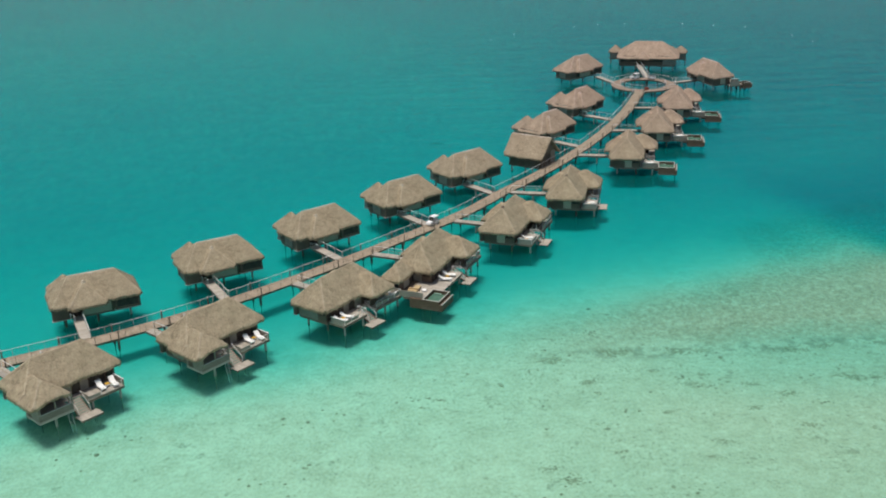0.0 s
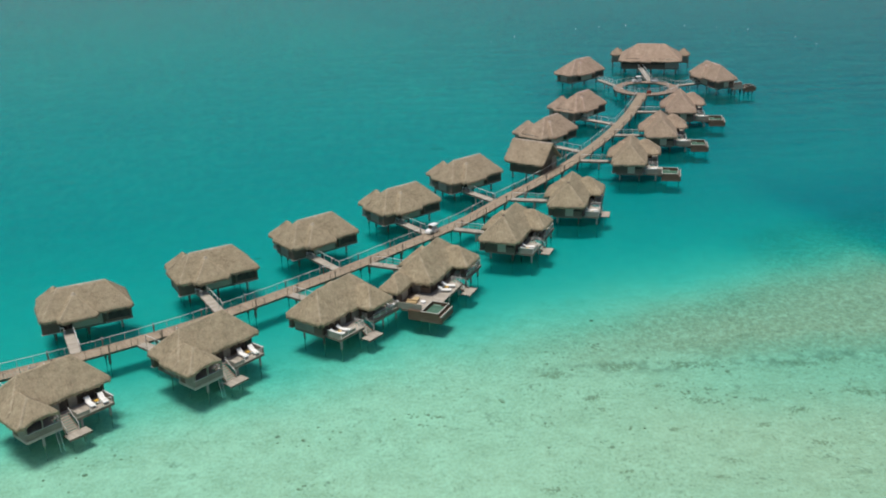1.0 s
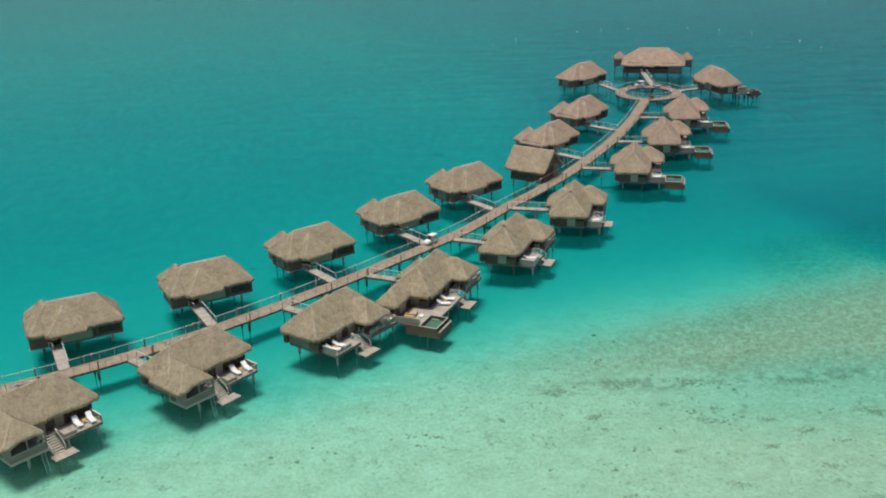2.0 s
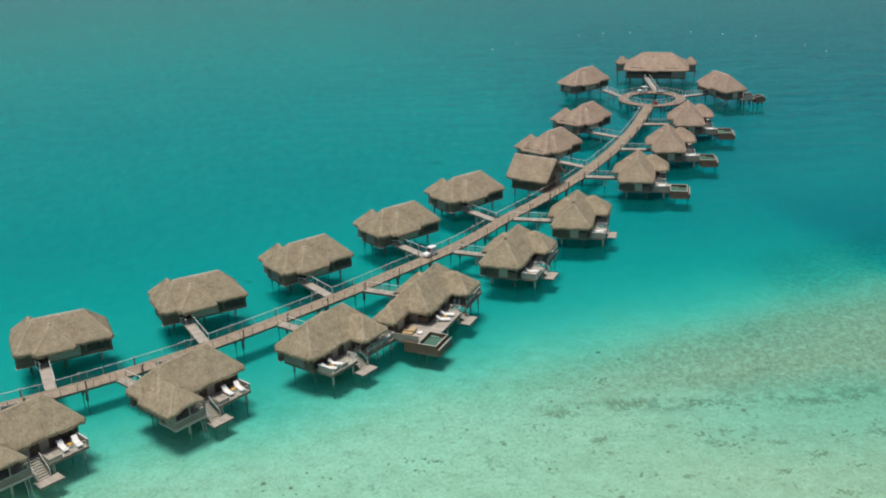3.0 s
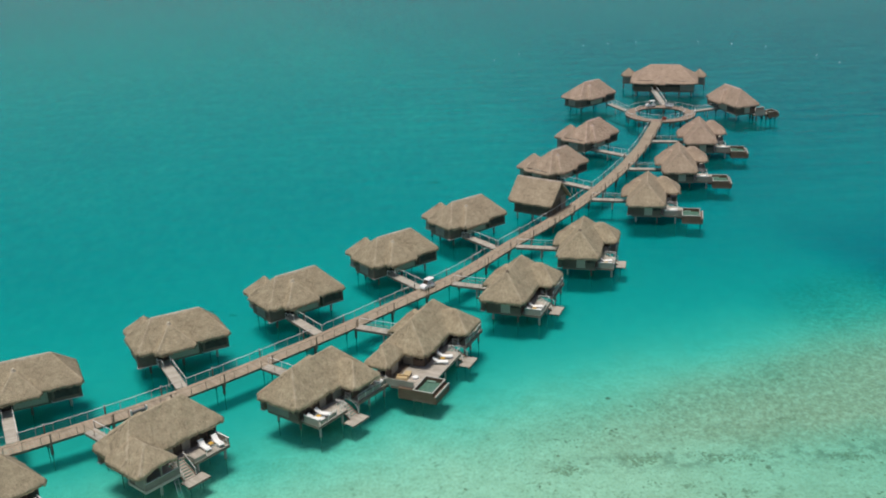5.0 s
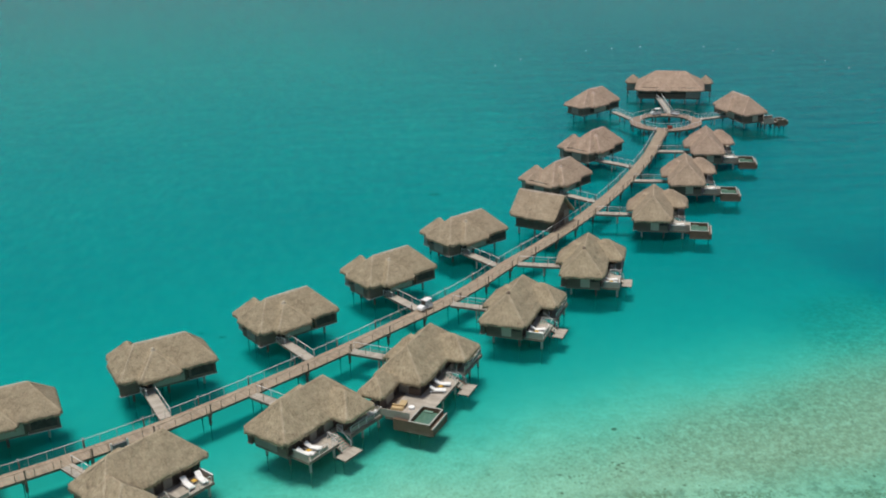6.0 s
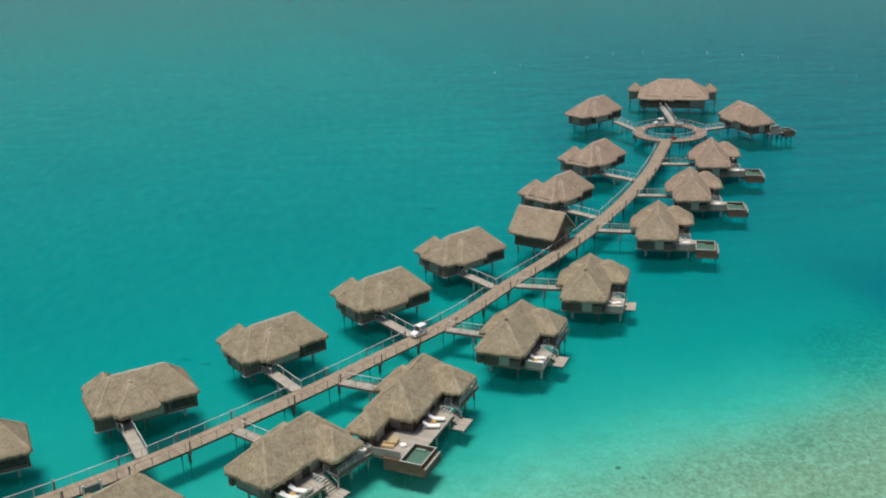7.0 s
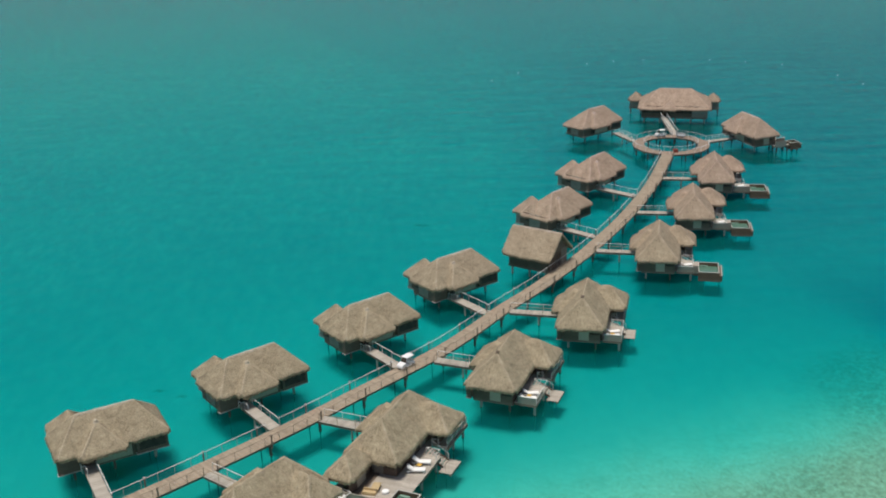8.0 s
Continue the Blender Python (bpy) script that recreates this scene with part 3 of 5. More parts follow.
def railing(parent, pts, z, s=1, high=0.95, material=RAILPAINT, step=1.6, rails=3, thick=0.07, panel=0.0):
    """Posts, a handrail and thin rails along a line."""
    rail = part("handrail", Shape(s), material, parent)
    bars, mids = Shape(s), Shape(s)
    for (xa, ya), (xb, yb) in zip(pts, pts[1:]):
        bars.bar((xa, ya, z + high), (xb, yb, z + high), thick, thick * 0.8)
        for k in range(1, rails + 1):
            h = z + high * k / (rails + 1)
            mids.bar((xa, ya, h), (xb, yb, h), 0.012, 0.012)
        m = max(1, round(math.hypot(xb - xa, yb - ya) / step))
        for t in range(m + 1):
            x, y = xa + (xb - xa) * t / m, ya + (yb - ya) * t / m
            part("post", Shape(s).box(x - 0.024, x + 0.024, y - 0.024, y + 0.024, z, z + high), material, parent)
            if panel and t < m:
                f, g = (t + 0.06) / m, (t + 0.94) / m
                part("panel", Shape(s).bar((xa + (xb - xa) * f, ya + (yb - ya) * f, z + 0.1 + panel / 2), (xa + (xb - xa) * g, ya + (yb - ya) * g, z + 0.1 + panel / 2), 0.03, panel), SIDING, parent, "pale grey timber infill panel")
    rail.data = bars.mesh("handrail", material)
    if rails:
        tagged(part("wire", mids, STEEL, parent), kind="stuff")


def boards(shape, x0, x1, y0, y1, z, step=0.17, along="x"):
    """Deck boards with gaps between them, each 4 cm thick."""
    lo, hi = (y0, y1) if along == "x" else (x0, x1)
    m = max(1, round((hi - lo) / step))
    w = (hi - lo) / m
    for k in range(m):
        a, b = lo + k * w + 0.008, lo + (k + 1) * w - 0.008
        if along == "x":
            shape.box(x0, x1, a, b, z - 0.04, z)
        else:
            shape.box(a, b, y0, y1, z - 0.04, z)
    return shape


def wall_run(parent, s, axis, at, lo, hi, z0, z1, bays, thick=0.14):
    """A wall along x or y made of bays: (from, to, kind) with kind pale, siding, dark, door or window. Facing: sign of thick."""
    for a, b, kind in bays:
        t = thick

        def slab(name, u0, u1, v0, v1, d0, d1, mat, par, label=""):
            sh = Shape(s)
            e0, e1 = sorted((at + d0, at + d1))
            if axis == "x":
                sh.box(u0, u1, e0, e1, v0, v1)
            else:
                sh.box(e0, e1, u0, u1, v0, v1)
            return part(name, sh, mat, par, label)

        if kind in ("pale", "siding", "dark"):
            slab("wall", a, b, z0, z1, 0, t, {"pale": PALEWALL, "siding": SIDING, "dark": DARKWOOD}[kind], parent, {"pale": "pale painted wall", "siding": "grey timber siding", "dark": "dark timber wall"}[kind])
            if kind != "pale":
                m = max(2, round((b - a) / 0.32))
                for k in range(1, m):
                    u = a + (b - a) * k / m
                    slab("batten", u - 0.02, u + 0.02, z0, z1, t, t * 1.25, SIDING if kind == "siding" else DARKWOOD, parent)
        else:
            top = z0 + 2.05 if kind == "door" else z0 + 1.9
            low = z0 + 0.04 if kind == "door" else z0 + 0.75
            f = 0.09
            w = slab("door" if kind == "door" else "window", a + f, b - f, low + f, top - f, t * 0.3, t * 0.5, GLASS, parent, "dark glass sliding door" if kind == "door" else "dark glass window")
            for u0, u1, v0, v1 in ((a, a + f, low, top), (b - f, b, low, top), (a + f, b - f, low, low + f), (a + f, b - f, top - f, top)):
                slab("frame", u0, u1, v0, v1, 0, t * 1.1, DARKWOOD, w)
            m = max(1, round((b - a) / 1.0))
            for k in range(1, m):
                u = a + (b - a) * k / m
                slab("mullion", u - 0.04, u + 0.04, low + f, top - f, t * 0.2, t, DARKWOOD, w)
            if top < z1:
                slab("wall", a, b, top, z1, 0, t, DARKWOOD, parent)
            if low > z0 + 0.1:
                slab("wall", a, b, z0, low, 0, t, DARKWOOD, parent)


def bungalow(s=1, side_wing=False, wing=0.0, pale_end=False, hip_end=1.06, screens=WEATHERED, back=9.4, ledge=False):
    """A bungalow on piles. x along it (0 is the end with the wing), y away from the jetty, its eaves' corner at the origin."""
    top = 3.2
    x0 = 0.4 if wing is not None and wing > 1 else 0.0
    wings = [hip(x0, LONG, 0, WIDE, top, ends=(hip_end, 1.06)), hip(2.5, 7.9, -1.0, 4.5, 2.6, 0.9, (0.96, 0.96))]
    mid = WIDE / 2
    peak = x0 + 3.18 / hip_end
    caps = [[(peak, mid), (LONG - 3.0, mid)], [(x0 + 0.25, 0.25), (peak, mid)], [(x0 + 0.25, WIDE - 0.25), (peak, mid)], [(LONG - 0.25, 0.25), (LONG - 3.0, mid)], [(LONG - 0.25, WIDE - 0.25), (LONG - 3.0, mid)]]
    caps += [[(2.75, -0.75), (5.2, 1.75)], [(7.65, -0.75), (5.2, 1.75)], [(5.2, 1.75), (5.2, 2.6)]]
    if wing is not None:
        w = wing
        wings.append(hip(w - 0.5, w + 4.5, 3.0, back, 2.55 if x0 else 2.25, 0.92 if x0 == 0 else 1.05, (0.9, 0.9) if x0 == 0 else (1.02, 1.02), arch=0.5 if s < 0 else 0.0))
        caps += [[(w - 0.25, back - 0.25), (w + 2.0, back - 2.3)], [(w + 4.25, back - 0.25), (w + 2.0, back - 2.3)], [(w + 2.0, back - 2.3), (w + 2.0, 4.6)]]
    if side_wing:
        wings.append(hip(LONG - 1.0, LONG + 4.4, 0.2, 3.8, 1.75, 0.95, (0.9, 0.85)))
        caps += [[(LONG + 4.1, 0.5), (LONG + 2.3, 2.0)], [(LONG + 4.1, 3.5), (LONG + 2.3, 2.0)], [(LONG + 2.3, 2.0), (LONG - 1.0, 2.0)]]
    house = thing("overwater_bungalow", "thatched overwater bungalow with timber deck on concrete piles", "bungalow", "bungalows along the jetty")
    # west hips 1 and 5 are paler, slope shading put partly into the caps
    thatch_roof(house, wings, caps, EAVE, s, pale=(1, 5) if wing is None or wing > 1 else (2, 8) if s < 0 else (4, 9), crest=x0 > 0 or wing is None)
    if wing is None or wing > 1:
        part("finial", Shape(s).tube((5.2, 1.9, EAVE + 2.4), (5.2, 1.85, EAVE + 2.76), 0.34, 0.14, 9), CREST, house, "pale straw tuft on the entrance roof")
    z = FLOOR
    # floor frame
    part("floor", Shape(s).box(0.9, LONG - 0.9, 1.02, 5.9, z - 0.32, z), BEAM, house, "dark timber floor frame")
    # walls
    hi = EAVE + 0.42
    wall_run(house, s, "x", 1.0, 0, 0, z, hi, [(1.0, 3.0, "window"), (3.0, 4.5, "door"), (4.5, 8.3, "pale"), (8.3, LONG - 1.0, "dark")], -0.14)
    bay = part("bay_window", Shape(s).box(8.7, LONG - 0.5, 0.35, 0.95, z + 0.1, z + 1.75), DARKWOOD, house, "dark timber bay with a pale sill")
    part("sill", Shape(s).box(8.62, LONG - 0.42, 0.27, 0.95, z + 0.04, z + 0.098), SILLWOOD, bay)
    part("pane", Shape(s).box(9.0, LONG - 0.8, 0.33, 0.348, z + 0.5, z + 1.5), GLASS, bay)
    bay = part("bay_window", Shape(s).box(0.5, 2.7, 0.35, 0.95, z + 0.1, z + 1.75), DARKWOOD, house, "dark timber bay with a pale sill")
    part("sill", Shape(s).box(0.42, 2.78, 0.27, 0.95, z + 0.04, z + 0.098), SILLWOOD, bay)
    wall_run(house, s, "y", 1.0, 0, 0, z, hi, [(1.0, 2.4, "dark"), (2.4, 4.6, "siding"), (4.6, 5.8, "window")], -0.14)
    wall_run(house, s, "y", LONG - 1.0, 0, 0, z, hi, [(1.0, 4.4, "siding"), (4.4, 5.8, "window")] if pale_end else [(1.0, 3.1, "dark"), (3.1, 4.4, "pale"), (4.4, 5.8, "window")], 0.14)
    wall_run(house, s, "x", 5.7, 0, 0, z, hi, [(1.0, 4.6, "dark"), (4.6, 6.0, "siding"), (6.0, 7.2, "door"), (7.2, 8.2, "siding"), (8.2, LONG - 1.0, "door")], 0.14)
    # wing: open on two sides, with a slatted half wall
    if wing is not None:
        w = wing
        yb = back - 0.5
        if ledge:
            # a railed ledge runs round the wing, which is closed behind it
            part("wing_floor", Shape(s).box(-0.8, 4.58, 5.9, 8.4, z - 0.3, z), GREYDECK, house)
            wall_run(house, s, "y", w + 0.3, 0, 0, z, hi, [(5.86, 7.2, "dark")], -0.1)
            wall_run(house, s, "x", 7.2, 0, 0, z, hi, [(w + 0.3, w + 1.9, "siding"), (w + 1.9, 4.4, "dark")], 0.1)
            railing(house, [(4.5, 8.34), (-0.74, 8.34), (-0.74, 6.2)], z, s, 0.85, RAILPAINT, 1.25, 0, 0.06, 0.5)
            part("edge_beam", Shape(s).box(-0.8, 4.58, 8.405, 8.5, z - 0.4, z - 0.02), BEAM, house)
            for x in (-0.3, 2.4, 4.3):
                pile(house, x, 8.1, z - 0.3, 0.15, s)
        else:
            part("wing_floor", Shape(s).box(w + 0.3, min(w + 4.55, 4.58), 5.9, yb + 0.1, z - 0.3, z), GREYDECK, house)
            # the dark bay stands in for the shade of an opening there
            wall_run(house, s, "y", w + 0.45, 0, 0, z - 0.25, hi, [(5.9, 6.25, "siding"), (6.25, 7.15, "dark"), (7.15, yb - 0.05, "siding")], -0.1)
            half = part("half_wall", Shape(s).box(w + 0.45, 4.5, yb - 0.02, yb + 0.04, z - 0.3, z + 0.08), WEATHERED, house, "grey boarded parapet of the open wing")
            for k in range(5):
                part("board", Shape(s).box(w + 0.5, 4.45, yb - 0.03, yb + 0.03, z + 0.09 + k * 0.135, z + 0.215 + k * 0.135), WEATHERED, half)
            part("cap", Shape(s).box(w + 0.42, 4.53, yb - 0.09, yb + 0.09, z + 0.78, z + 0.84), SILLWOOD, half)
            for x in (w + 0.5, 2.4, 4.45):
                part("post", Shape(s).box(x - 0.07, x + 0.07, yb - 0.07, yb + 0.07, z - 0.3, EAVE + 0.2), WEATHERED, house)
            pile(house, 2.4, yb - 0.4, z - 0.3, 0.17, s)
            railing(house, [(4.5, yb), (4.62, 6.75)], z, s, 0.85, WEATHERED, 1.0, 2)
    # outer deck with steps down to a swimming platform
    deck = Shape(s)
    boards(deck, 6.6, TIP, 5.9, 8.55, z, along="y")
    boards(deck, 4.6, 6.6, 5.9, 6.7, z, along="y")
    outer = tagged(part("deck", deck, GREYDECK, house, "grey weathered deck boards"), kind="stuff")
    part("deck_beam", Shape(s).box(6.6, TIP, 8.42, 8.54, z - 0.34, z - 0.045), BEAM, outer)
    part("deck_beam", Shape(s).box(6.6, TIP, 6.0, 6.12, z - 0.34, z - 0.045), BEAM, outer)
    part("deck_beam", Shape(s).box(TIP - 0.12, TIP, 6.14, 8.4, z - 0.34, z - 0.045), BEAM, outer)
    if ledge:
        railing(house, [(6.64, 6.9), (6.64, 8.45), (7.6, 8.45)], z, s, 0.85, RAILPAINT, 0.8, 1, 0.06)
    else:
        part("screen", Shape(s).box(6.6, 6.68, 6.9, 8.45, z, z + 0.6), SIDING, house, "low grey timber screen beside the steps")
        part("screen", Shape(s).box(6.7, 8.2, 8.4, 8.48, z, z + 0.4), SIDING, house)
    if not side_wing:
        part("end_screen", Shape(s).box(TIP - 0.09, TIP - 0.01, 6.3, 8.5, z - 0.3, z + 0.8), screens, house, "solid timber end screen of the deck")
        part("screen_cap", Shape(s).box(TIP - 0.12, TIP + 0.02, 6.28, 8.52, z + 0.802, z + 0.86), RAILPAINT, house)
        railing(house, [(TIP - 0.3, 8.48), (8.3, 8.48)], z, s, 0.8, RAILPAINT, 1.3, 0 if ledge else 2, 0.05, 0.42 if ledge else 0.0)
    steps = part("steps", Shape(s).bar((5.02, 6.6, z - 0.2), (5.02, 8.75, SWIM + 0.07), 0.07, 0.24).bar((6.53, 6.6, z - 0.2), (6.53, 8.75, SWIM + 0.07), 0.07, 0.24), BEAM, house)
    for k in range(7):
        f = (k + 0.5) / 7
        y = 6.7 + 2.0 * f
        part("tread", Shape(s).box(5.05, 6.5, y - 0.13, y + 0.13, z - 0.1 - 1.25 * f - 0.05, z - 0.1 - 1.25 * f), GREYDECK, steps)
    railing(house, [(4.92, 6.75), (4.92, 7.5)], z, s, 0.9, RAILPAINT, 1.2, 1)
    for x in (5.02, 6.53):
        part("stair_rail", Shape(s).bar((x, 6.85, z + 0.75), (x, 8.75, SWIM + 0.85), 0.05, 0.06).bar((x, 8.72, SWIM), (x, 8.72, SWIM + 0.85), 0.06, 0.06), RAILPAINT, house)
    plat = Shape(s)
    boards(plat, 4.65, 7.4, 8.55, 10.0, SWIM, along="y")
    swim = tagged(part("swimming_platform", plat, GREYDECK, house, "low grey timber swimming platform"), kind="stuff")
    part("edge_beam", Shape(s).box(4.63, 7.42, 9.85, 9.97, SWIM - 0.25, SWIM - 0.045), BEAM, swim)
    part("edge_beam", Shape(s).box(4.63, 7.42, 8.6, 8.72, SWIM - 0.25, SWIM - 0.045), BEAM, swim)
    for x in (5.3, 6.9):
        pile(house, x, 9.2, SWIM - 0.05, 0.08, s)
    if s < 0:
        ladder = part("ladder", Shape(s).tube((3.6, 9.1, z - 0.1), (3.6, 9.6, -0.9), 0.03).tube((4.05, 9.1, z - 0.1), (4.05, 9.6, -0.9), 0.03), STEEL, house)
        for k in range(6):
            f = (k + 0.5) / 6
            part("rung", Shape(s).tube((3.6, 9.1 + 0.5 * f, z - 0.1 - 2.9 * f), (4.05, 9.1 + 0.5 * f, z - 0.1 - 2.9 * f), 0.02), STEEL, ladder)
    for x in (2.2, 6.4, LONG - 1.8):
        for y in (1.7, 5.2):
            # inner piles get the darker colour to stand in for shade under the floor
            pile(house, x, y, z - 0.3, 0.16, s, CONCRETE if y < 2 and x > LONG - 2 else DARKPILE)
    pile(house, TIP - 0.5, 8.2, z - 0.3, 0.16, s)
    pile(house, 7.2, 8.2, z - 0.3, 0.16, s)
    return house


def house_pose(x, y, turn, far=False):
    """Near-outer corner and heading of a bungalow beyond the jetty: far=False has its wing at the near end (mirrored build)."""
    a = Vector((math.cos(radians(turn)), math.sin(radians(turn)), 0))
    left = Vector((-a.y, a.x, 0))
    o = Vector((x, y, 0)) + left * WIDE + (a * LONG if far else Vector())
    return Matrix.Translation(o) @ Matrix.Rotation(radians(turn + 180), 4, "Z")


WEST = [(-53.1, 125.7, 25.3), (-37.7, 137.1, 29), (-23.2, 149.4, 37.5), (-10.1, 163.6, 38), (1.2, 179.1, 38), (19.65, 206.6, 46), (28.95, 227.4, 47)]
RING_WEST, RING_EAST = (32.7, 265.6, 38), (62.1, 266.2, -72)
EAST_A = [(-47.4, 101.0, 47.5), (-31.7, 112.0, 49.5)]
EAST_B = [(-16.0, 122.5, 53), (10.8, 149.3, 68.5), (23.1, 164.9, 77)]
EAST_POOL = [(37.2, 187.4, 78), (46.8, 205.7, 81), (55.0, 224.8, 81)]
EAST_BIG = (-2.0, 134.8, 66)

def standing(x, y, turn):
    return Matrix.Translation((x, y, 0)) @ Matrix.Rotation(radians(turn), 4, "Z")


west = [standing(*h) for h in WEST]
first = bungalow(1, wing=1.1, back=8.5)
first.matrix_basis = west[0]
for m in west[1:5]:
    copy_thing(first, m)
sixth = bungalow(1, wing=1.1, hip_end=0.66, back=8.5)
sixth.matrix_basis = west[5]
copy_thing(sixth, west[6])
last = bungalow(1, wing=None, hip_end=0.66)
last.matrix_basis = standing(*RING_WEST)
third = bungalow(1, wing=1.0, pale_end=True, screens=SIDING, back=8.8, ledge=True)
third.matrix_basis = house_pose(*EAST_B[0], far=True)
second = bungalow(1, wing=0.9, screens=SIDING, back=8.8, ledge=True)
part("ridge_knot", Shape().tube((LONG - 3.35, WIDE / 2, EAVE + 3.1), (LONG - 2.9, WIDE / 2, EAVE + 3.18), 0.26, 0.16, 8), DARKWOOD, second, "dark knot closing the ridge")
second.matrix_basis = house_pose(*EAST_B[1], far=True)
copy_thing(second, house_pose(*EAST_B[2], far=True))
first_a = bungalow(-1)
first_a.matrix_basis = house_pose(*EAST_A[0])
copy_thing(first_a, house_pose(*EAST_A[1]))


def plunge_pool(parent, x0, x1, y0, y1, z, s):
    """A raised plunge pool in a dark timber box, with a pale rim and an overflow ledge."""
    box = part("pool_box", Shape(s).box(x0, x1, y0, y1, z - 1.3, z - 1.0), DARKWOOD, parent, "dark timber pool box")
    t = 0.14
    for a, b, c, d in ((x0, x1, y0, y0 + t), (x0, x1, y1 - t, y1), (x0, x0 + t, y0 + t, y1 - t), (x1 - t, x1, y0 + t, y1 - t)):
        part("pool_wall", Shape(s).box(a, b, c, d, z - 0.99, z + 0.08), POOLSIDE, box)
        part("rim", Shape(s).box(a, b, c, d, z + 0.082, z + 0.14, c=0.02), RIMSTONE, box, "pale stone rim")
    part("pool_floor", Shape(s).box(x0 + t, x1 - t, y0 + t, y1 - t, z - 0.99, z - 0.85), TILE, box)
    part("pool_water", Shape(s).box(x0 + t + 0.004, x1 - t - 0.004, y0 + t + 0.004, y1 - t - 0.004, z - 0.47, z - 0.45), POOLWATER, box, "still green pool water")
    for k in range(2):
        part("pool_step", Shape(s).box(x0 + t + 0.01, x0 + t + 0.35 + 0.3 * k, y0 + t + 0.2, y0 + t + 1.3, z - 0.42 - 0.2 * k, z - 0.3 - 0.2 * k), TILE, box)
    part("ledge", Shape(s).box(x0, x1 + 0.02, y1 + 0.005, y1 + 0.45, z - 1.25, z - 0.4), POOLSIDE, box, "dark overflow trough")
    part("ledge_rim", Shape(s).box(x0, x1 + 0.02, y1 + 0.3, y1 + 0.46, z - 0.396, z - 0.22, c=0.02), RIMSTONE, box)
    return box


POOLSIDE = timber("pool_timber", (0.085, 0.056, 0.037), (0.155, 0.105, 0.07), (1, 1, 9))


def pool_water():
    n = Nodes("pool_water")
    p = n.place()
    h = n.noise(p, 2.5, 3.0, 0.5)
    return n.surface(n.ramp(h, ((0.3, (0.075, 0.16, 0.115)), (0.7, (0.11, 0.21, 0.155)))), 0.08, n.bump(h, 0.1, 0.05), spec=0.5)


POOLWATER = pool_water()

pooled = bungalow(1, wing=0.8, screens=WEATHERED, back=8.9, ledge=True)
pooled["label"] = "thatched overwater bungalow with a dark timber plunge pool"
plunge_pool(pooled, LONG - 5.6, LONG - 1.5, 9.3, 12.3, FLOOR - 0.15, 1)
tagged(part("pool_deck", boards(Shape(), LONG - 5.6, LONG - 2.32, 8.56, 9.28, FLOOR, along="y"), GREYDECK, pooled), kind="stuff")
part("deck_beam", Shape().box(LONG - 5.6, LONG - 2.32, 8.56, 9.28, FLOOR - 0.95, FLOOR - 0.045), DARKWOOD, pooled)
part("pool_screen", Shape().box(LONG - 2.3, LONG - 2.2, 6.7, 9.28, FLOOR - 0.6, FLOOR + 0.6), WEATHERED, pooled, "grey timber screen")
for x in (LONG - 5.6, LONG - 2.8):
    for y in (10.2, 12.4):
        pile(pooled, x, y, FLOOR - 1.2)
pooled.matrix_basis = house_pose(*EAST_POOL[0], far=True)
for h in EAST_POOL[1:]:
    copy_thing(pooled, house_pose(*h, far=True))

far_house = bungalow(1, wing=None)
far_house["label"] = "thatched overwater bungalow with a plunge pool at its end"
tagged(part("pool_deck", boards(Shape(), LONG - 0.9, LONG + 0.6, 4.9, 8.4, FLOOR - 0.2, along="y"), GREYDECK, far_house), kind="stuff")
part("deck_beam", Shape().box(LONG - 0.9, LONG + 0.6, 4.9, 8.4, FLOOR - 0.5, FLOOR - 0.245), BEAM, far_house)
part("deck_screen", Shape().box(LONG + 0.605, LONG + 0.7, 4.9, 7.6, FLOOR - 0.4, FLOOR + 0.75), SIDING, far_house, "grey timber screen")
plunge_pool(far_house, LONG - 1.2, LONG + 0.9, 8.45, 10.6, FLOOR + 0.1, 1)
for x in (LONG - 0.9, LONG + 0.5):
    for y in (5.4, 7.9, 9.0, 10.3):
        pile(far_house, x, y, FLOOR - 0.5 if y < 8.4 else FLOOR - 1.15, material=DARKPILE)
far_house.matrix_basis = standing(*RING_EAST)

big = bungalow(1, side_wing=True, wing=1.0, pale_end=True, back=9.0, ledge=True)
big["label"] = "larger thatched overwater bungalow with a side wing and plunge pool"
deckp = Shape()
boards(deckp, TIP + 0.02, LONG + 4.58, 4.0, 7.0, FLOOR, along="y")
boards(deckp, TIP + 0.02, LONG + 1.15, 7.0, 8.55, FLOOR, along="y")
tagged(part("pool_deck", deckp, GREYDECK, big), kind="stuff")
part("deck_beam", Shape().box(TIP + 0.02, LONG + 4.58, 4.0, 7.0, FLOOR - 0.34, FLOOR - 0.045), BEAM, big)
plunge_pool(big, LONG + 1.2, LONG + 4.98, 7.05, 9.65, FLOOR, 1)
part("pool_skirt", Shape().box(LONG + 4.62, LONG + 4.978, 5.2, 7.045, FLOOR - 1.3, FLOOR + 0.06), POOLSIDE, big, "dark timber skirt under the deck")
part("pool_screen", Shape().box(LONG + 4.46, LONG + 4.575, 0.8, 7.04, FLOOR + 0.005, FLOOR + 0.85), SIDING, big, "grey timber privacy screen")
wall_run(big, 1, "x", 3.0, 0, 0, FLOOR, EAVE + 0.3, [(LONG - 0.9, LONG + 0.6, "door"), (LONG + 0.6, LONG + 2.4, "pale"), (LONG + 2.4, LONG + 3.9, "dark")], 0.14)
part("wing_floor", Shape().box(LONG - 0.9, LONG + 4.1, 0.8, 3.98, FLOOR - 0.32, FLOOR), BEAM, big)
for x, y in ((LONG + 3.6, 1.4), (LONG + 3.8, 6.6), (LONG + 4.3, 8.0), (LONG + 1.8, 8.0)):
    pile(big, x, y, FLOOR - 0.32 if y < 7 else FLOOR - 1.2)
